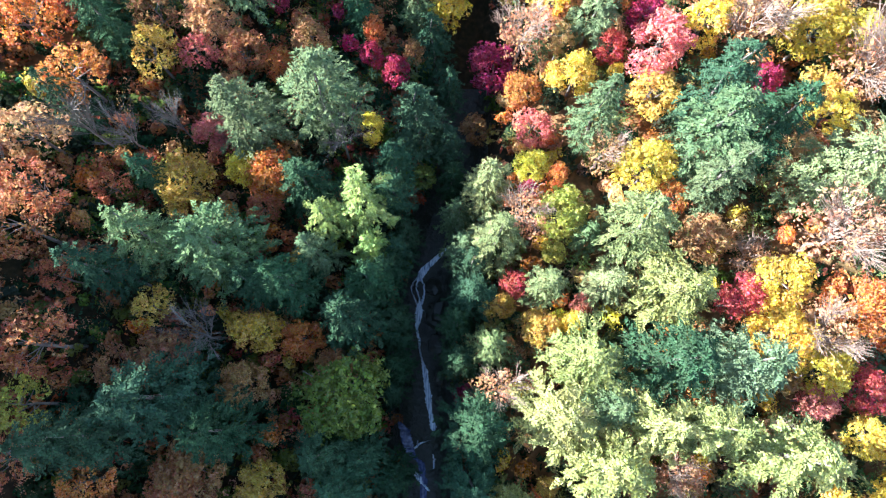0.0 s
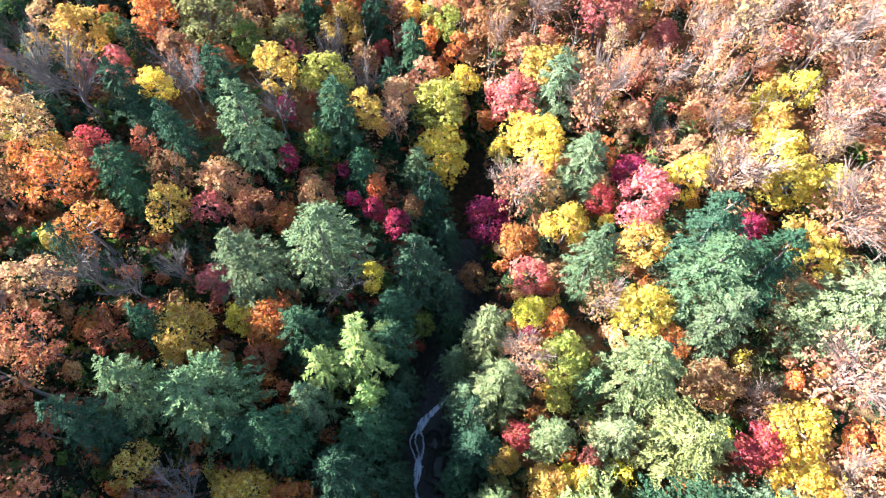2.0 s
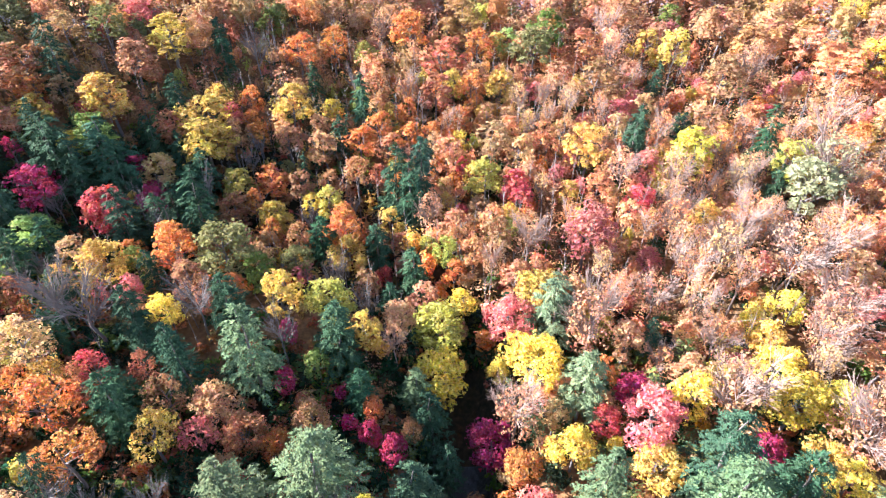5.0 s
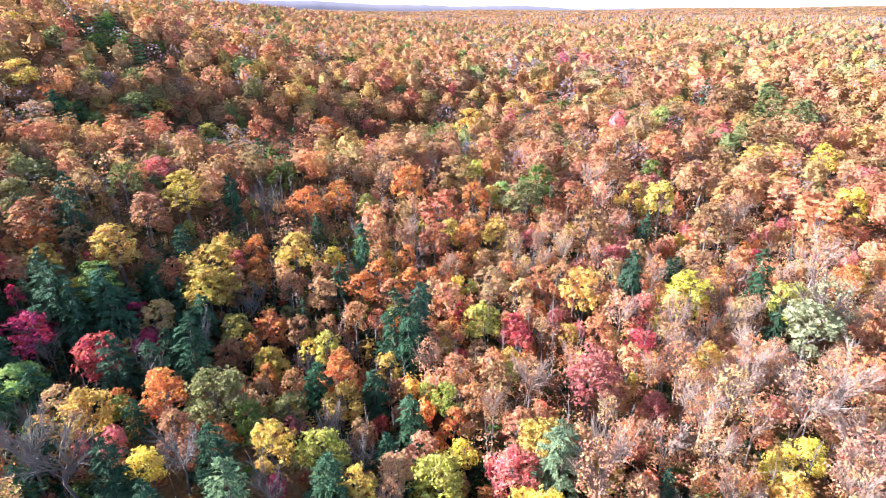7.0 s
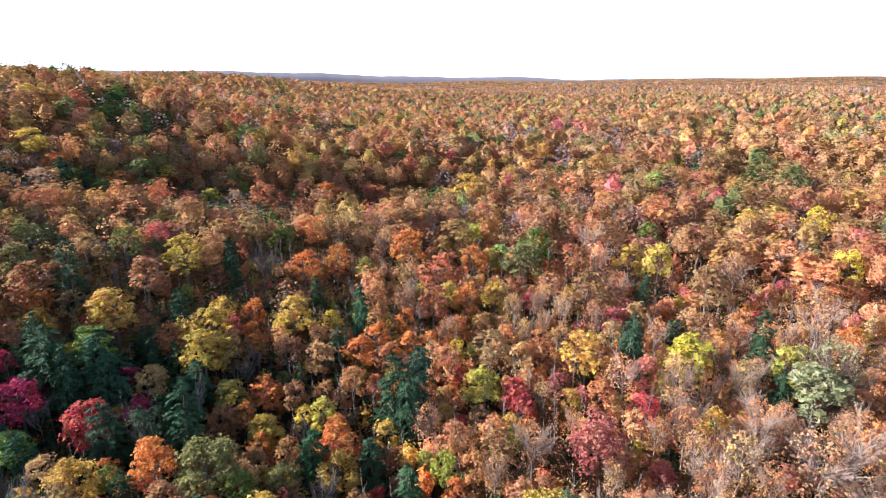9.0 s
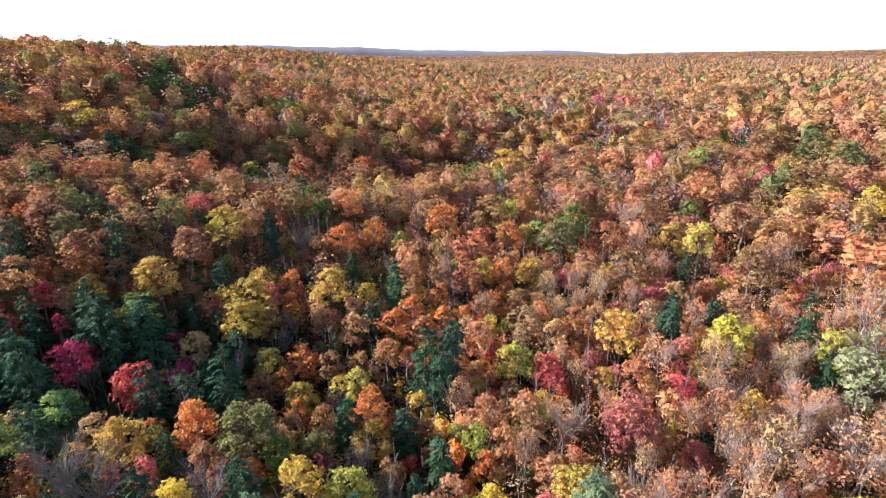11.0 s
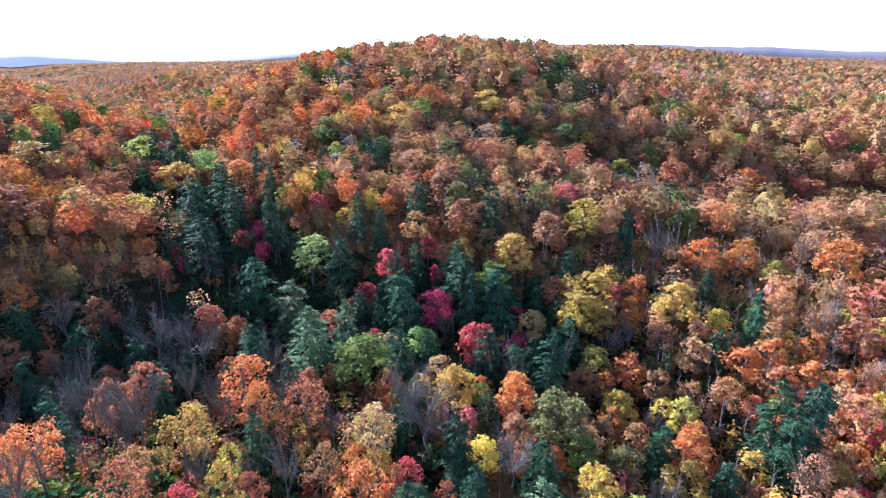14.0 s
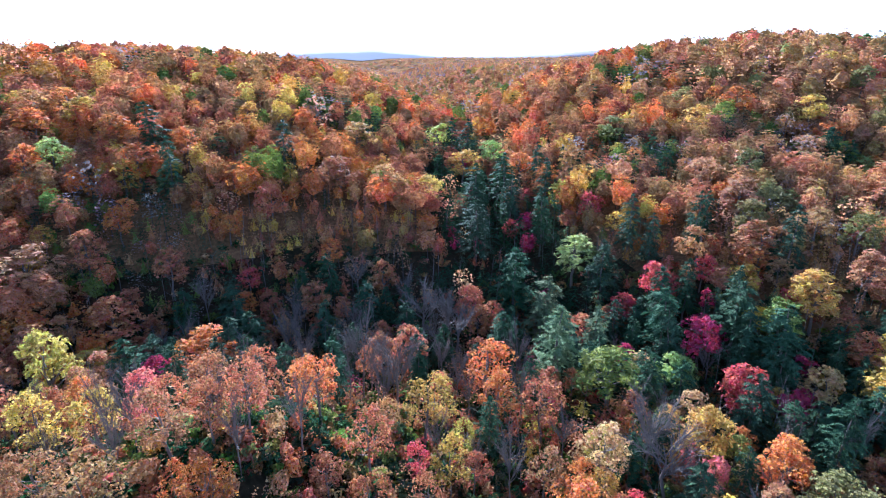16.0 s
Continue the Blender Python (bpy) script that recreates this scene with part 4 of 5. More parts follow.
tree("hickory", -95.5, -19.4, 14.2, 10.2, "gold")
tree("oak", -68.7, -15.1, 17.1, 11.6, "brown")
tree("oak", -78.2, -22.7, 13.9, 9.8, "brown")
tree("oak", -65.8, -1.6, 13.8, 9.6, "orange")
tree("oak", -69.7, -5.8, 10.1, 4.6, "orange")
tree("oak", -68.7, 13.5, 10.0, 6.5, "rust")
tree("maple", -77.5, 30.2, 10.4, 6.4, "red")
tree("birch", -87.4, 42.9, 10.7, 6.0, "lime")
tree("oak", -77.2, 40.7, 10.9, 7.8, "rust")
tree("oak", -67.5, 19.1, 10.8, 7.7, "rust")
tree("bare", -104.1, 34.5, 21.8, 16.3, "grey")
tree("bare", -111.0, 28.9, 22.1, 14.3, "grey")
tree("beech", -178.4, -48.1, 18.6, 16.7, "tan")
tree("oak", -195.1, -25.9, 13.5, 9.3, "orange")
tree("oak", -189.9, 5.5, 11.4, 8.0, "orange")
tree("oak", -172.7, 34.5, 12.1, 8.4, "orange")
tree("oak", -163.3, 7.2, 11.5, 8.0, "orange")
tree("oak", -159.7, -26.0, 18.7, 14.1, "rust")
tree("maple", -171.2, 9.0, 10.6, 7.4, "red")
tree("oak", -156.8, 26.6, 15.2, 10.4, "rust")
tree("oak", -183.0, -33.9, 17.4, 11.7, "rust")
tree("oak", -175.1, -12.2, 16.5, 11.2, "rust")
tree("elm", -138.1, 264.1, 19.0, 17.0, "moss")
tree("hickory", -129.8, 270.9, 13.5, 9.2, "gold")
tree("birch", -129.6, 255.5, 15.1, 10.3, "green")
tree("hemlock", -151.6, 240.9, 23.2, 10.4, "dark")
tree("elm", -160.4, 226.2, 20.6, 17.0, "umber")
tree("elm", -150.4, 184.0, 18.0, 12.2, "moss")
tree("hemlock", -156.8, 197.2, 14.3, 6.6, "dark")
tree("elm", -140.6, 249.6, 24.1, 17.0, "umber")
tree("oak", -116.6, 258.2, 16.1, 11.7, "rust")
tree("elm", -150.1, 241.5, 16.8, 11.8, "umber")
tree("elm", -106.1, 258.9, 17.0, 11.6, "moss")
tree("elm", -93.9, 259.4, 19.0, 12.9, "umber")
tree("oak", -99.2, 268.7, 15.0, 10.4, "rust")
tree("maple", -115.9, 265.1, 10.8, 7.4, "pink")
tree("elm", -123.4, 171.6, 14.2, 9.9, "moss")
tree("elm", -134.4, 162.6, 18.8, 15.2, "umber")
tree("elm", -121.9, 155.1, 18.3, 12.3, "moss")
tree("oak", -143.5, 162.9, 12.8, 9.0, "orange")
tree("elm", -107.5, 163.5, 18.2, 12.3, "umber")
tree("elm", -99.7, 170.4, 18.4, 12.3, "moss")
tree("maple", -101.8, 257.1, 14.2, 10.2, "pink")
tree("hemlock", -65.8, 168.2, 16.9, 7.8, "dark")
tree("oak", -109.2, 140.8, 13.7, 9.4, "orange")
tree("hickory", -121.8, 135.2, 16.9, 11.5, "bronze")
tree("elm", -87.2, 157.9, 16.9, 11.5, "umber")
tree("oak", -69.6, 167.2, 11.0, 7.7, "rust")
tree("hickory", -63.8, 152.5, 13.0, 9.0, "gold")
tree("birch", -76.6, 159.2, 10.0, 4.8, "lime")
tree("elm", -102.2, 144.5, 12.1, 8.5, "umber")
tree("oak", -66.3, 258.1, 20.3, 17.0, "rust")
tree("oak", -55.6, 275.6, 19.8, 17.0, "orange")
tree("oak", -33.0, 285.3, 20.1, 17.0, "rust")
tree("hemlock", -2.5, 302.8, 15.0, 6.4, "dark")
tree("hickory", -22.9, 285.1, 20.5, 17.0, "bronze")
tree("hickory", 11.9, 253.5, 20.7, 15.1, "gold")
tree("hickory", 39.5, 301.2, 21.8, 15.8, "bronze")
tree("oak", 47.3, 253.5, 21.0, 16.2, "salmon")
tree("hickory", -32.9, 229.9, 13.8, 9.8, "gold")
tree("elm", -54.8, 265.4, 25.0, 17.0, "umber")
tree("oak", -14.7, 207.3, 20.2, 17.0, "brown")
tree("hickory", 7.5, 198.2, 20.1, 16.9, "bronze")
tree("elm", -0.8, 229.6, 13.9, 9.7, "moss")
tree("oak", 19.6, 220.9, 17.1, 11.8, "rust")
tree("bare", -21.6, 210.9, 14.7, 10.2, "grey")
tree("elm", 34.1, 198.5, 19.1, 12.9, "umber")
tree("oak", -44.2, 173.4, 16.9, 11.5, "orange")
tree("oak", -0.6, 168.3, 19.7, 14.6, "rust")
tree("hemlock", 2.2, 179.8, 14.6, 3.5, "dark")
tree("hickory", 16.7, 182.7, 14.2, 10.0, "gold")
tree("elm", 28.6, 173.8, 19.8, 15.2, "moss")
tree("oak", -2.0, 152.8, 17.5, 11.9, "rust")
tree("bare", -9.7, 155.4, 15.2, 10.4, "grey")
tree("elm", 33.8, 159.8, 15.6, 10.8, "umber")
tree("birch", -55.7, 188.6, 15.1, 10.4, "olive")
tree("hickory", 78.3, 282.4, 21.6, 17.0, "bronze")
tree("birch", 118.8, 287.8, 13.6, 9.6, "lime")
tree("hemlock", 131.3, 283.9, 21.5, 9.9, "dark")
tree("oak", 59.3, 251.1, 20.0, 13.5, "salmon")
tree("oak", 67.8, 211.7, 20.3, 16.4, "brown")
tree("oak", 84.5, 206.2, 20.3, 16.4, "salmon")
tree("hemlock", 120.8, 219.4, 15.3, 4.8, "dark")
tree("hickory", 116.6, 202.7, 16.0, 11.0, "gold")
tree("oak", 123.8, 193.1, 17.7, 12.1, "salmon")
tree("hickory", 65.5, 181.9, 13.4, 9.3, "gold")
tree("hickory", 92.5, 170.3, 18.4, 12.4, "bronze")
tree("hemlock", 63.4, 160.8, 14.5, 5.8, "dark")
tree("oak", 41.8, 151.9, 19.6, 17.0, "brown")
tree("oak", 87.7, 180.0, 19.9, 14.9, "brown")
tree("bare", 52.9, 156.1, 15.9, 10.9, "grey")
tree("bare", 87.3, 155.2, 19.7, 13.5, "grey")
tree("bare", 53.3, 186.5, 18.6, 12.5, "grey")
tree("oak", 44.6, 172.7, 19.8, 13.4, "rust")
tree("elm", 148.5, 255.8, 21.2, 17.0, "moss")
tree("elm", 153.3, 238.9, 21.0, 14.7, "moss")
tree("oak", 109.1, 150.6, 19.8, 17.0, "salmon")
tree("elm", 79.0, 153.8, 19.6, 13.2, "umber")
tree("oak", 107.6, 167.1, 18.8, 12.7, "salmon")
tree("oak", 134.3, 267.1, 21.3, 17.0, "brown")
tree("oak", 125.2, 214.8, 20.8, 15.6, "brown")
tree("oak", 143.4, 214.3, 20.0, 13.5, "brown")
tree("hickory", -106.5, 135.8, 13.4, 9.2, "gold")
tree("hemlock", -111.5, 121.7, 19.9, 9.0, "dark")
tree("maple", -118.5, 123.4, 10.5, 7.3, "red")
tree("maple", -108.5, 126.5, 9.8, 4.5, "crimson")
tree("birch", -94.9, 132.0, 9.8, 4.4, "yellow")
tree("hemlock", -85.8, 132.8, 15.2, 7.1, "dark")
tree("maple", -95.6, 141.2, 9.9, 6.4, "red")
tree("oak", -81.4, 144.1, 10.3, 7.2, "rust")
tree("hemlock", -75.2, 133.5, 14.9, 6.9, "dark")
tree("hickory", -62.8, 135.6, 18.9, 15.8, "gold")
tree("oak", -72.1, 139.0, 15.1, 10.4, "rust")
tree("oak", -57.3, 139.1, 14.7, 10.2, "brown")
tree("maple", -73.8, 121.5, 9.9, 5.7, "crimson")
tree("hickory", -74.0, 130.7, 9.9, 6.7, "gold")
tree("birch", -55.7, 129.9, 9.9, 5.8, "lime")
tree("hemlock", -80.9, 124.3, 13.8, 5.1, "dark")
tree("hickory", -77.4, 117.4, 9.9, 3.5, "gold")
tree("oak", -68.7, 97.8, 9.9, 5.7, "orange")
tree("beech", -100.2, 98.2, 11.0, 8.0, "tan")
tree("oak", -52.4, 120.0, 10.9, 7.7, "brown")
tree("oak", -45.4, 126.5, 13.6, 9.4, "orange")
tree("hickory", -43.3, 118.0, 10.0, 6.9, "gold")
tree("hemlock", -98.4, 105.6, 21.9, 9.8, "dark")
tree("bare", -93.1, 112.8, 11.8, 8.3, "grey")
tree("oak", -40.9, 105.4, 10.0, 7.1, "brown")
tree("hemlock", -60.6, 88.4, 13.9, 6.6, "dark")
tree("hemlock", -7.5, 115.7, 22.3, 10.0, "dark")
tree("maple", 5.5, 127.3, 10.1, 4.6, "red")
tree("hickory", -38.8, 114.5, 10.0, 5.9, "gold")
tree("oak", -9.8, 108.9, 10.1, 6.3, "rust")
tree("maple", 19.0, 120.3, 10.3, 7.3, "red")
tree("oak", -3.5, 140.7, 11.5, 8.0, "orange")
tree("hickory", 23.3, 143.5, 10.3, 5.7, "gold")
tree("elm", 9.0, 113.3, 10.1, 7.1, "umber")
tree("birch", 15.4, 105.6, 10.1, 4.7, "lime")
tree("elm", -41.7, 132.7, 10.0, 4.8, "moss")
tree("hemlock", -37.1, 130.1, 14.0, 4.8, "dark")
tree("oak", -22.9, 138.8, 14.0, 9.7, "orange")
tree("elm", -32.2, 136.9, 14.0, 9.7, "umber")
tree("elm", -33.8, 98.9, 11.2, 8.1, "moss")
tree("hemlock", -26.4, 141.0, 14.2, 4.2, "dark")
tree("beech", 0.4, 122.3, 10.1, 5.2, "tan")
tree("elm", 13.0, 132.6, 15.7, 10.8, "umber")
tree("beech", 22.4, 125.9, 10.2, 4.5, "tan")
tree("maple", 28.1, 121.5, 10.2, 5.9, "pink")
tree("hemlock", 51.6, 135.6, 14.4, 5.8, "dark")
tree("hemlock", 63.3, 135.5, 14.4, 6.9, "dark")
tree("hickory", 53.2, 128.0, 10.2, 4.0, "gold")
tree("bare", 79.8, 133.8, 12.3, 8.7, "salmon")
tree("maple", 45.9, 110.3, 12.3, 8.6, "red")
tree("birch", 41.2, 99.7, 10.1, 2.8, "yellow")
tree("oak", 63.2, 101.1, 12.2, 8.6, "brown")
tree("bare", 73.3, 97.6, 12.4, 8.7, "salmon")
tree("bare", 55.8, 113.1, 17.5, 11.8, "grey")
tree("hemlock", 77.2, 111.4, 15.1, 7.1, "dark")
tree("maple", 44.7, 93.5, 10.1, 6.7, "pink")
tree("bare", 97.6, 131.0, 19.6, 14.4, "salmon")
tree("elm", 71.5, 138.2, 15.0, 10.4, "umber")
tree("hemlock", -239.4, -15.7, 24.0, 16.3, "dark")
tree("hickory", -284.7, -61.1, 18.1, 16.2, "bronze")
tree("oak", -286.5, -50.3, 18.0, 16.1, "orange")
tree("oak", -261.7, -58.1, 18.3, 16.3, "orange")
tree("hickory", -273.5, -42.6, 18.1, 16.2, "gold")
tree("oak", -249.5, -30.3, 18.1, 15.4, "orange")
tree("birch", -233.2, -48.2, 18.3, 13.5, "green")
tree("oak", -229.9, -56.1, 18.2, 12.2, "orange")
tree("oak", -220.2, -21.2, 18.4, 16.4, "orange")
tree("hickory", -214.9, -25.5, 16.4, 11.2, "gold")
tree("elm", -214.8, -12.3, 11.1, 7.8, "moss")
tree("hickory", -209.6, -4.2, 12.4, 8.6, "gold")
tree("oak", -202.9, -24.9, 10.6, 7.5, "orange")
tree("oak", -192.6, 19.7, 17.8, 12.1, "rust")
tree("elm", -240.1, 21.5, 10.4, 7.4, "moss")
tree("hickory", -226.4, 29.2, 9.6, 4.6, "gold")
tree("hemlock", -210.3, -10.0, 24.3, 11.1, "dark")
tree("hemlock", -219.2, 28.0, 24.2, 11.5, "dark")
tree("hickory", -261.5, 19.7, 15.6, 10.7, "gold")
tree("hickory", -253.8, 30.2, 15.2, 10.4, "bronze")
tree("oak", -231.8, -4.9, 17.6, 11.8, "orange")
tree("hickory", -250.1, 63.0, 18.8, 16.9, "bronze")
tree("oak", -204.7, 45.3, 18.3, 15.1, "rust")
tree("hickory", -200.6, 61.0, 18.2, 15.1, "bronze")
tree("hickory", -205.2, 80.4, 18.6, 13.6, "gold")
tree("hemlock", -274.9, 119.5, 25.0, 12.5, "dark")
tree("oak", -235.8, 134.1, 16.3, 11.1, "orange")
tree("hemlock", -197.2, 96.5, 24.7, 13.8, "dark")
tree("maple", -207.3, 124.3, 9.8, 5.0, "red")
tree("maple", -194.7, 132.8, 10.4, 7.3, "red")
tree("hemlock", -212.6, 133.7, 23.7, 10.5, "dark")
tree("oak", -175.8, 129.5, 9.6, 6.8, "orange")
tree("hickory", -204.1, 145.3, 18.3, 12.8, "bronze")
tree("oak", -252.9, 212.9, 12.0, 8.4, "orange")
tree("elm", -224.6, 220.8, 18.5, 12.8, "moss")
tree("elm", -216.9, 178.0, 18.4, 16.4, "moss")
tree("birch", -203.2, 166.6, 11.5, 8.1, "lime")
tree("oak", -187.5, 163.0, 12.8, 8.9, "orange")
tree("hickory", -196.5, 204.6, 18.5, 14.4, "gold")
tree("oak", -221.6, 239.5, 14.5, 10.0, "orange")
tree("oak", -203.0, 234.3, 18.7, 16.7, "orange")
tree("elm", -152.0, 165.3, 18.7, 16.2, "umber")
tree("birch", -127.4, 161.1, 12.2, 8.6, "lime")
tree("elm", -127.3, 177.0, 12.9, 9.1, "moss")
tree("hemlock", -128.5, 140.0, 22.5, 10.0, "dark")
tree("oak", -164.8, 247.5, 18.8, 16.8, "orange")
tree("hickory", -181.0, 254.2, 18.8, 15.9, "gold")
tree("hemlock", -157.2, 235.8, 25.0, 17.0, "dark")
tree("hickory", -215.9, 309.4, 18.4, 16.5, "gold")
tree("elm", -190.1, 299.1, 18.8, 14.4, "moss")
tree("maple", -163.4, 157.1, 9.8, 7.1, "red")
tree("oak", -143.3, 248.1, 23.3, 17.0, "orange")
tree("hickory", -194.2, -46.2, 10.5, 7.3, "gold")
tree("oak", -165.7, -29.9, 11.9, 8.3, "orange")
tree("oak", -170.4, -23.1, 10.7, 7.4, "rust")
tree("hickory", -156.2, -7.8, 9.8, 5.3, "gold")
tree("oak", -114.0, 15.4, 13.2, 8.0, "orange")
tree("oak", -155.1, -20.8, 9.8, 7.8, "rust")

# ---- the trees between them ----
def zone(x, y, r):
    """Kinds and colours for a place, with their weights; some carry shade or haze."""
    az = np.degrees(np.arctan2(-x, y))
    d, k = way_to(np.array(x), np.array(y), VALLEY)
    # haze put into the palette: more ash and grey with distance
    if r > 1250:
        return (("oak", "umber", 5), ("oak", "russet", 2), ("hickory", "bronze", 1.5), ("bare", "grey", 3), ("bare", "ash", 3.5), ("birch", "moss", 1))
    if r > 560:
        return (("oak", "umber", 5), ("oak", "russet", 2.5), ("hickory", "bronze", 3), ("birch", "moss", 1.6), ("bare", "grey", 2.5), ("bare", "ash", 3))
    if math.hypot((x - 95) / 70, (y - 400) / 45) < 1:
        return (("bare", "ash", 5), ("bare", "grey", 3), ("oak", "umber", 2), ("hemlock", "dark", 0.3))
    if az > 45 and r < 112:
        return (("bare", "grey", 3.5), ("hemlock", "dark", 0.7), ("oak", "rust", 3), ("oak", "brown", 1.8), ("oak", "orange", 0.9), ("hickory", "gold", 0.6))
    # the dell's shadow, put into dark hemlock and olive colours
    if -24 < az < 45 and way_to(np.array(x), np.array(y), DELL)[0] < 15:
        return (("hemlock", "dark", 5), ("birch", "olive", 1.5), ("bare", "ash", 2.5), ("oak", "umber", 1))
    if d < 20 and k > 0.12 and r < 270:
        return (("hemlock", "dark", 14), ("hemlock", "blue", 1), ("oak", "rust", 1), ("maple", "crimson", 0.6), ("bare", "grey", 1))
    if az > 8 and 150 < r < 620 and math.sin(x * 0.031 + 1) * math.sin(y * 0.037 + 2) + 0.5 * math.sin(x * 0.071) * math.sin(y * 0.063 + 1) > 0.62:
        return (("hemlock", "dark", 5), ("birch", "olive", 2), ("bare", "ash", 2), ("oak", "umber", 2), ("oak", "rust", 1))
    # more dark hemlock among the bare trees, standing in for shade on this slope
    if 52 < az < 100 and 112 < r < 180 or d < 24 and 40 < az < 75 and r < 200:
        return (("bare", "grey", 4), ("hemlock", "dark", 5), ("oak", "rust", 2), ("maple", "crimson", 0.5))
    # shade put into hemlock colour: mostly dark here, lighter on the sunny bank
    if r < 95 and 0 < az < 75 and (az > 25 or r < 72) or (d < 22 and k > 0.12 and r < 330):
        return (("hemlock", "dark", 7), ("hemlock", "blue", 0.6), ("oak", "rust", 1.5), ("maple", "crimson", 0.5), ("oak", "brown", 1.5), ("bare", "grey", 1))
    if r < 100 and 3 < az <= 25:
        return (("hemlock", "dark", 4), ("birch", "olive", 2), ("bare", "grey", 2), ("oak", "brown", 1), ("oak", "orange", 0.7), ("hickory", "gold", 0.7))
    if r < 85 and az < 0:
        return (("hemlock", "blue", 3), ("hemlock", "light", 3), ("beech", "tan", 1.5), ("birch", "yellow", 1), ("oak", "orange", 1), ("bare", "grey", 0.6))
    if az < -5 and r < 200:
        return (("beech", "tan", 1.5), ("oak", "salmon", 4.5), ("oak", "orange", 1.0), ("bare", "grey", 3.5), ("bare", "salmon", 4), ("bare", "tan", 2.5), ("maple", "pink", 1.0), ("hickory", "gold", 1.0), ("oak", "russet", 0.8))
    if az < 30 and r < 170:
        return (("oak", "orange", 3), ("oak", "salmon", 2.5), ("bare", "grey", 2), ("maple", "pink", 0.8), ("hickory", "gold", 2.5), ("oak", "russet", 2.5), ("oak", "brown", 1), ("beech", "tan", 1.5), ("hemlock", "dark", 1), ("birch", "lime", 1))
    if az > 45:
        return (("oak", "brown", 3), ("oak", "russet", 3), ("oak", "rust", 3), ("oak", "orange", 4), ("hickory", "gold", 1.6), ("hickory", "bronze", 1), ("bare", "grey", 0.7), ("birch", "olive", 0.8), ("hemlock", "dark", 0.4))
    if r < 170:
        return (("oak", "brown", 5), ("oak", "orange", 3), ("hickory", "gold", 3), ("oak", "rust", 2.2), ("maple", "pink", 0.8), ("beech", "tan", 1.2), ("birch", "olive", 1.6), ("birch", "lime", 0.7), ("hemlock", "dark", 0.4), ("bare", "grey", 1.2))
    return (("oak", "umber", 5), ("oak", "russet", 3), ("hickory", "bronze", 4.5), ("oak", "rust", 0.7), ("maple", "pink", 0.25), ("beech", "tan", 0.4), ("birch", "moss", 1.5), ("birch", "lime", 0.15), ("hemlock", "dark", 0.15), ("bare", "grey", 2), ("bare", "ash", 0.7))


class Spread:
    """Keeps trees apart: a grid of those that stand already."""

    def __init__(self):
        self.cells = {}

    def add(self, x, y, w):
        self.cells.setdefault((int(x // 12), int(y // 12)), []).append((x, y, w))

    def room(self, x, y, w, tight):
        cx, cy = int(x // 12), int(y // 12)
        for i in (-1, 0, 1):
            for j in (-1, 0, 1):
                for a, b, v in self.cells.get((cx + i, cy + j), ()):
                    if (a - x) ** 2 + (b - y) ** 2 < (tight * (w + v) / 2) ** 2:
                        return False
        return True


spread = Spread()
for p in PLACED:
    spread.add(*p)
frng = random.Random(5)
count = 0
for _ in range(14000):
    r, az = math.sqrt(frng.uniform(0, 1)) * 165, frng.uniform(-60, 120)
    if r < 70:
        az = frng.uniform(-180, 180)
    x, y = -r * math.sin(radians(az)), r * math.cos(radians(az))
    w = frng.uniform(5, 9.5)
    if way_to(np.array(x), np.array(y), GULLY)[0] < 8 and y < 80 or not spread.room(x, y, w, 0.62):
        continue
    if az > 45 and r < 118 and frng.random() < (0.45 if r < 92 else 0.75):
        continue
    if 3 < az < 30 and 45 < r < 100 and frng.random() < 0.35:
        continue
    kinds = zone(x, y, r)
    kind, colour, _ = frng.choices(kinds, [k[2] for k in kinds])[0]
    if kind == "hemlock":
        w *= 1.3
    tree(kind, round(x, 1), round(y, 1), w * (1.6 if kind == "hemlock" else 1.55) + 2, w, colour, r > 60)
    spread.add(x, y, w)
    count += 1
    if count >= 540:
        break


# ---- undergrowth ----
urng = np.random.default_rng(31)
bank = []
for i in range(6):
    d = urng.normal(size=(16, 3))
    d /= np.linalg.norm(d, axis=1, keepdims=True)
    d[:, 2] = np.abs(d[:, 2])
    q = d * urng.uniform(0.5, 1.1, (16, 1)) * np.array([1.5, 1.5, 1.6]) + np.array([0, 0, 0.5])
    bank.append(leaves(urng, q, d + 0.4 * urng.normal(size=(16, 3)), urng.uniform(0.8, 1.4, 16)).reshape(-1, 4, 3))
vs, cs = [], []
for i in range(9800):
    r, az = math.sqrt(urng.uniform(0, 1)) * (190 if i < 4200 else 95), radians(urng.uniform(-50, 115))
    if r < 75:
        az = urng.uniform(-math.pi, math.pi)
    if i >= 7400:
        r, az = r * 0.85, radians(urng.uniform(4, 172))
    elif i >= 5600:
        r, az = 45 + r * 0.9, radians(urng.uniform(40, 118))
    elif i >= 4200:
        az = -abs(az)
    x, y = -r * math.sin(az), r * math.cos(az)
    if way_to(np.array(x), np.array(y), GULLY)[0] < 5.5 and y < 80:
        continue
    t = bank[int(urng.integers(0, 6))] * urng.uniform(0.7, 1.7)
    vs.append(t + np.array([x, y, float(land(x, y))]))
    # bushes from 5600 on are dark, partly for the shade between crowns
    c = COLOURS[("rust", "brown", "olive", "dark", "dark", "tan", "blue")[int(urng.integers(0, 7))] if i < 5600 else ("dark", "dark", "olive", "rust")[i % 4]]
    cs.append(np.tile([*(v * urng.uniform(0.6, 1.0) for v in c), 1.0], (64, 1)))
v = np.concatenate(vs).reshape(-1, 3)
me = quad_mesh("undergrowth", v, as_quads(v), WOOD_LEAF)
me.color_attributes.new("tint", "FLOAT_COLOR", "POINT").data.foreach_set("color", np.concatenate(cs).astype(np.float32).ravel())
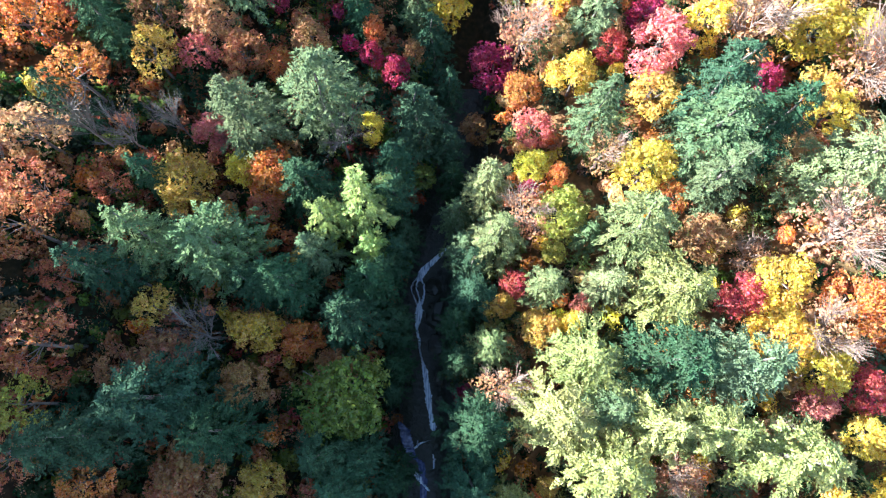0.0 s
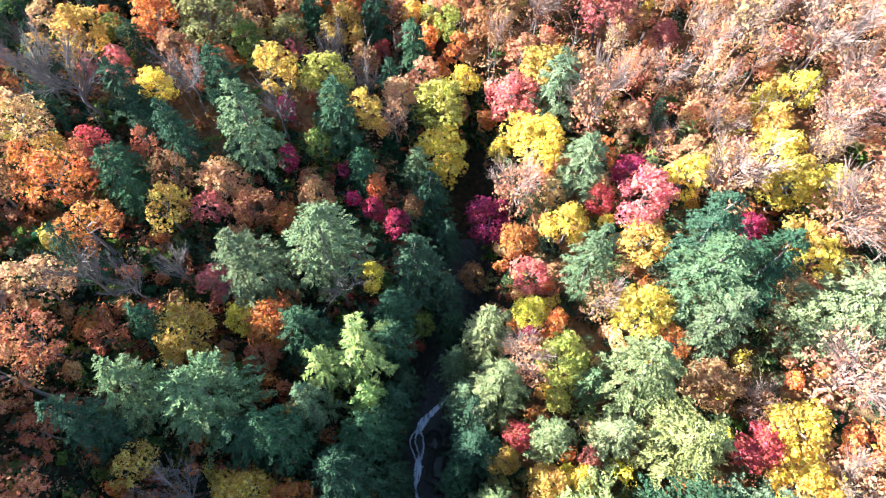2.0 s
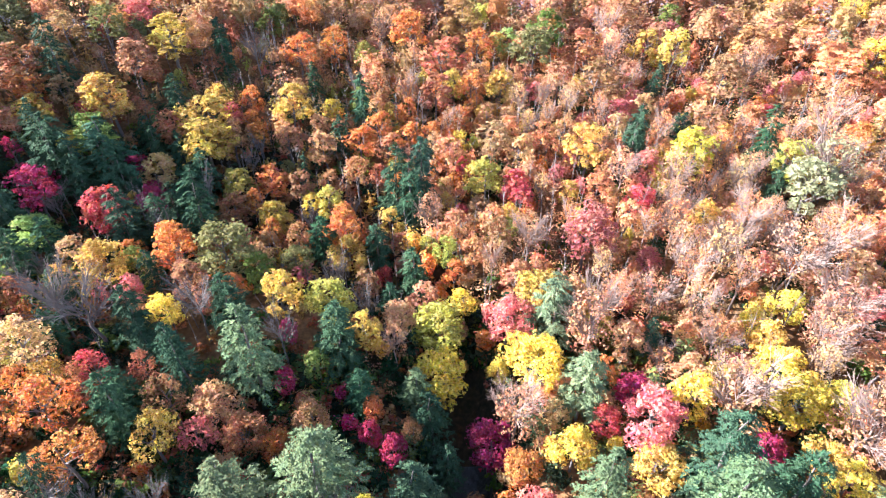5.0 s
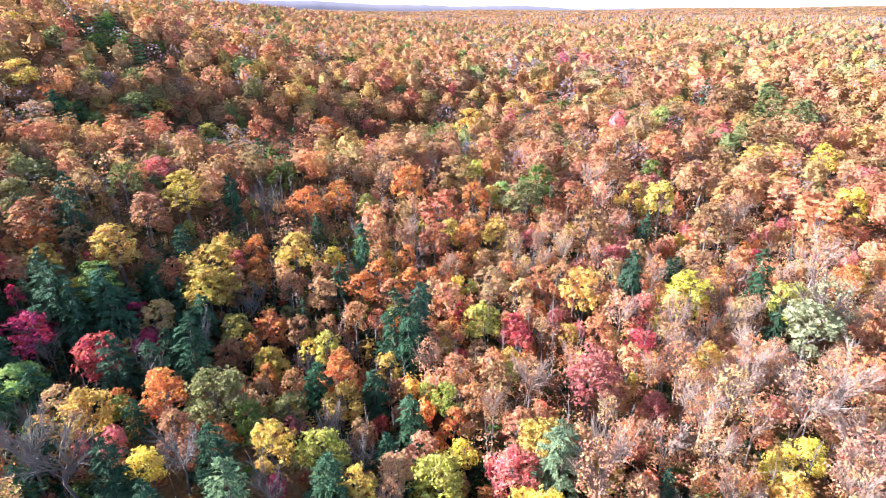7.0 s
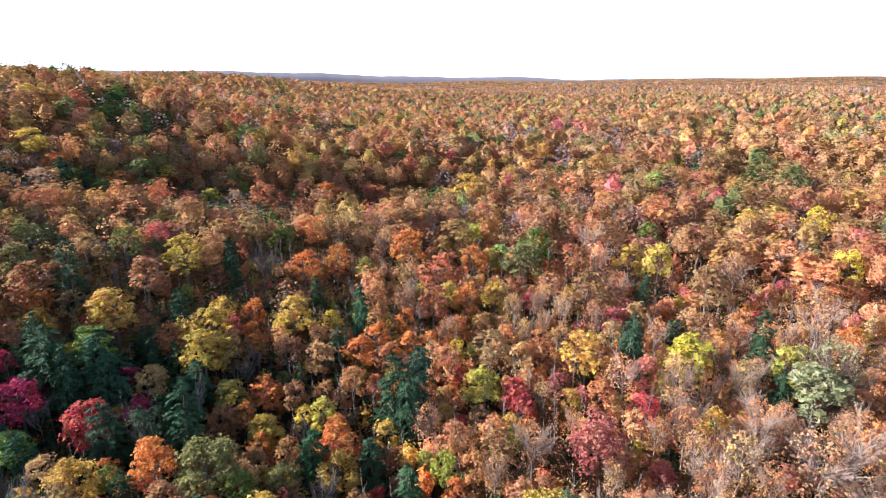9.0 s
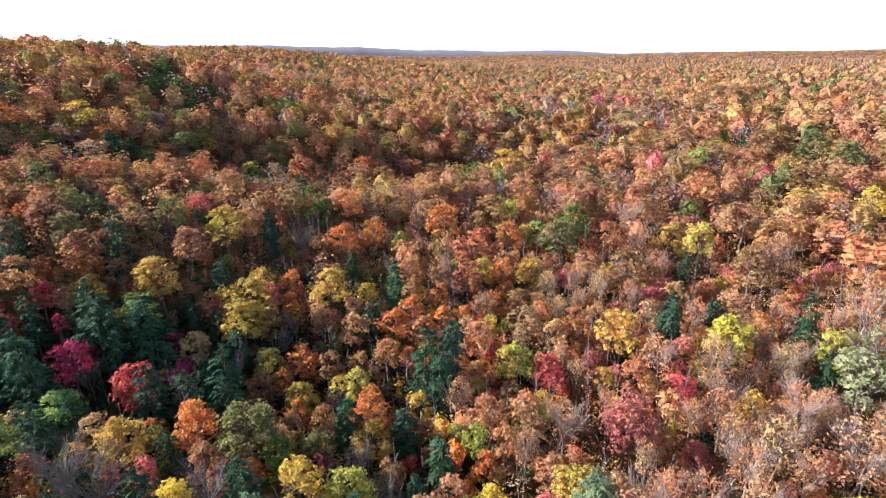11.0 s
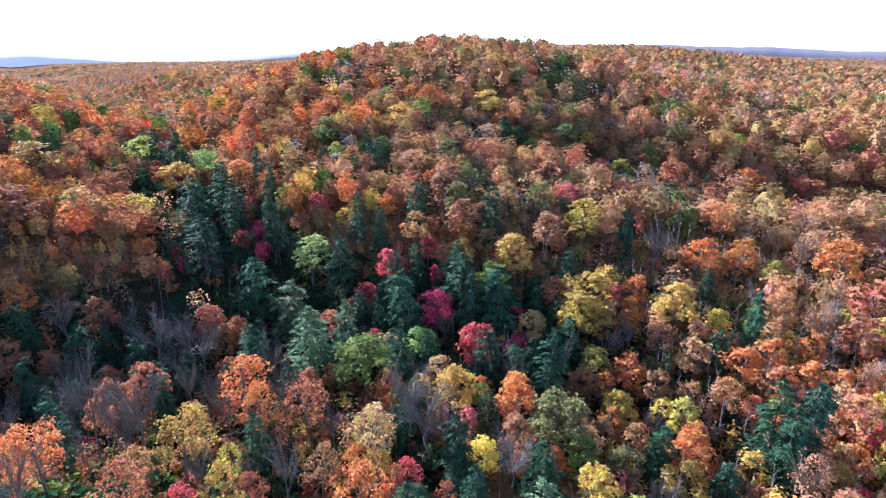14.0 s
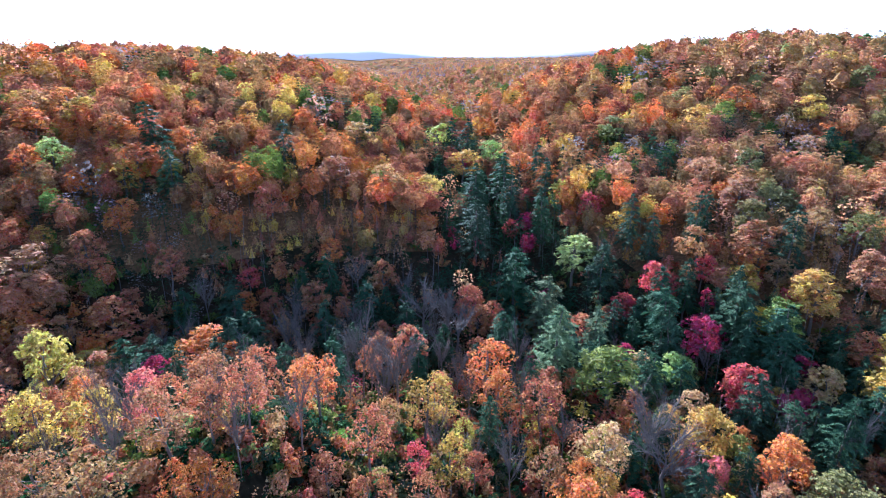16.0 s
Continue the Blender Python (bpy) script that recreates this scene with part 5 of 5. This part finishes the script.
tagged(new("undergrowth", me), "low brown and green bushes on the forest floor", "undergrowth", kind="stuff")


# ---- thin bare stems between the crowns ----
prng = np.random.default_rng(41)
tubes = []
for _ in range(1100):
    r, az = math.sqrt(prng.uniform(0.13, 1)) * 240, radians(prng.uniform(-44, 34) if prng.uniform() < 0.8 else prng.uniform(34, 110))
    x, y = -r * math.sin(az), r * math.cos(az)
    z, h = float(land(x, y)), prng.uniform(9, 17)
    lean = prng.normal(0, 0.05, 2) * h
    top = np.array([x + lean[0], y + lean[1], z + h])
    tubes.append(tube([(x, y, z - 0.4), tuple(top)], [prng.uniform(0.08, 0.15), 0.02], 3))
    for _ in range(5):
        f = prng.uniform(0.5, 0.92)
        p = np.array([x, y, z]) * (1 - f) + top * f
        d = np.array([*prng.normal(0, 0.5, 2), 1.0])
        tubes.append(tube([tuple(p), tuple(p + d * prng.uniform(1.2, 3.4))], [0.045, 0.012], 3))
tv, tq = join_tubes(tubes)
tagged(new("saplings", quad_mesh("saplings", tv, tq, BARK)), "thin pale leafless saplings standing between the trees", "saplings", kind="stuff")


# ---- the wood beyond, past counting ----
def dome(rng, around, rings, core):
    """The lumpy inner mass of a broad crown, as loose facets."""
    wave = rng.uniform(0, 6.28, 5)
    squash = rng.uniform(0.9, 1.12, 2)

    def at(i, j):
        a, e = 2 * math.pi * i / around + 0.3 * j, math.radians(88 - 128 * j / rings)
        k = 0.97 + 0.15 * math.sin(3 * a + wave[0] + 2 * e) + 0.1 * math.sin(5 * e + wave[1] + a) + 0.08 * math.sin(5 * a + wave[2] - 3 * e)
        c = math.cos(e) * (1 if e > 0 else 0.9)
        return (core * k * c * math.cos(a) * squash[0], core * k * c * math.sin(a) * squash[1], 10.3 + 1.68 * core * k * math.sin(e))

    v = []
    for j in range(rings):
        for i in range(around):
            v += [at(i, j), at(i, j + 1), at(i + 1, j + 1), at(i + 1, j)]
    return np.array(v).reshape(-1, 4, 3)


def wood(name, label, r0, r1, gap, lobes, per, leaf, az0=-46, az1=112, size=(7.5, 12), cone=(10, 6, 3), trunks=False, seed=1, tall=1.0, tight=0.5, shell=(9, 5), mat=None, low=12.5, core=2.8, facing=0.75):
    r_ = np.random.default_rng(seed)
    f_ = random.Random(seed)
    bank = {"b": [np.concatenate([dome(r_, *shell, core), broad_leaves(r_, lobes, per, leaf, 0.0, facing, 5).reshape(-1, 4, 3)]) for _ in range(12)],
            "c": [conifer_leaves(r_, *cone, leaf * 0.8).reshape(-1, 4, 3) for _ in range(4)],
            "n": [broad_leaves(r_, lobes, per, leaf * 0.85, 0.25).reshape(-1, 4, 3) for _ in range(3)]}
    tries = int((az1 - az0) / 360 * math.pi * (r1 * r1 - r0 * r0) / (gap * gap))
    vs, cs, tubes = [], [], []
    for _ in range(tries):
        rr = math.sqrt(f_.uniform(r0 * r0, r1 * r1))
        az = radians(f_.uniform(az0, az1))
        x, y = -rr * math.sin(az), rr * math.cos(az)
        w = f_.uniform(*size)
        if r1 < 200 and way_to(np.array(x), np.array(y), GULLY)[0] < 8 and y < 80:
            continue
        if r1 < 700 and not spread.room(x, y, w, tight):
            continue
        if r1 < 700:
            spread.add(x, y, w)
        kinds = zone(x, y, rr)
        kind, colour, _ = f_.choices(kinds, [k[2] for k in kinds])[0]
        t = f_.choice(bank["c" if kind == "hemlock" else "n" if kind == "bare" and r1 < 1300 else "b"])
        a = f_.uniform(0, 6.283)
        h = tall * min(low * 1.7, max(low, w * f_.uniform(1.05, 1.6))) if kind != "hemlock" else tall * min(16, w * 1.45)
        if kind == "hemlock":
            w *= 0.95
        s, c, o = math.sin(a) * w / 9, math.cos(a) * w / 9, f_.uniform(0.72, 1.3)
        v = np.empty_like(t)
        v[..., 0], v[..., 1], v[..., 2] = x + t[..., 0] * o * c - t[..., 1] / o * s, y + t[..., 0] * o * s + t[..., 1] / o * c, float(land(x, y)) + t[..., 2] * h / 18
        vs.append(v)
        k = f_.uniform(0.75, 1.2)
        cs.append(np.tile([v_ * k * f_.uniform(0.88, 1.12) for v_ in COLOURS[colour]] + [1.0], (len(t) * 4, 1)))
        if trunks:
            z = float(land(x, y))
            tubes.append(tube([(x, y, z - 0.5), (x + f_.uniform(-0.5, 0.5), y, z + h * 0.85)], [0.24, 0.06], 3))
    v = np.concatenate(vs).reshape(-1, 3)
    me = quad_mesh(name, v, as_quads(v), mat or FAR_LEAF)
    me.color_attributes.new("tint", "FLOAT_COLOR", "POINT").data.foreach_set("color", np.concatenate(cs).astype(np.float32).ravel())
    tagged(new(name, me), label, "forest", kind="stuff")
    if tubes:
        tv, tq = join_tubes(tubes)
        tagged(new("tree_trunks" if r0 > 100 else "thin_trunks", quad_mesh("tree_trunks", tv, tq, DARK_BARK, True)), "thin grey trunks under the autumn canopy", "tree trunks", kind="stuff")


wood("bank_understorey", "low green, tan and golden trees closing the canopy of the sunny bank", 6, 75, 2.4, 24, 5, 0.62, az0=-150, az1=-4, seed=19, size=(3.2, 6), tight=0.48, cone=(10, 7, 5), shell=(6, 3), mat=WOOD_LEAF, low=7)
wood("understorey", "low russet and tan trees filling the wood", 58, 195, 3.0, 24, 4, 0.85, az0=-46, az1=6, seed=20, size=(4.5, 8), tight=0.4, shell=(6, 3), mat=WOOD_LEAF, low=8.5)
wood("thicket", "low brown and dark green trees under the canopy", 100, 200, 3.6, 24, 4, 0.86, az0=6, az1=104, seed=25, size=(4, 6.5), tight=0.4, cone=(10, 7, 4), shell=(6, 1), mat=WOOD_LEAF, low=7.5)
wood("ravine_understorey", "low dark green and rusty trees under the hemlocks of the shaded bank", 9, 80, 2.5, 22, 5, 0.62, az0=3, az1=160, seed=27, size=(3.2, 6), tight=0.46, cone=(10, 7, 5), shell=(6, 3), mat=WOOD_LEAF, low=6.5)
wood("woodland", "dense orange and brown autumn canopy on the slopes", 150, 320, 3.2, 42, 4, 0.95, trunks=True, seed=21, size=(7, 14), tight=0.44, shell=(7, 3), mat=WOOD_LEAF)
wood("midstorey", "young tan, bronze and brown trees closing the canopy of the slopes", 185, 330, 4.2, 18, 3, 0.95, seed=33, size=(4.5, 7.5), tight=0.36, cone=(8, 6, 3), shell=(6, 2), mat=WOOD_LEAF, low=8.5)
wood("hill_woodland", "autumn-coloured treetops covering the hills", 320, 600, 5.0, 20, 4, 1.15, az1=30, seed=22, size=(8, 16), cone=(8, 6, 2), tight=0.44, shell=(6, 3), core=2.95, facing=1.1)
wood("ridge_woodland", "orange-brown treetops on the ridges beside the valley", 320, 520, 5.0, 20, 4, 1.15, az0=30, az1=108, seed=26, size=(8, 16), cone=(8, 6, 2), tight=0.44, shell=(6, 3), core=2.95, facing=1.1)
wood("plateau_woodland", "russet forest spreading over the plateau", 600, 1250, 9.5, 9, 1, 1.7, az1=30, seed=23, size=(9, 17), cone=(4, 4, 1), shell=(6, 2), core=3.5, facing=1.1)
wood("valley_woodland", "hazy russet forest on the valley's far sides", 520, 1250, 12.0, 8, 1, 2.0, az0=30, az1=108, seed=28, size=(11, 17), cone=(4, 4, 1), shell=(6, 2), core=3.5, facing=1.1)
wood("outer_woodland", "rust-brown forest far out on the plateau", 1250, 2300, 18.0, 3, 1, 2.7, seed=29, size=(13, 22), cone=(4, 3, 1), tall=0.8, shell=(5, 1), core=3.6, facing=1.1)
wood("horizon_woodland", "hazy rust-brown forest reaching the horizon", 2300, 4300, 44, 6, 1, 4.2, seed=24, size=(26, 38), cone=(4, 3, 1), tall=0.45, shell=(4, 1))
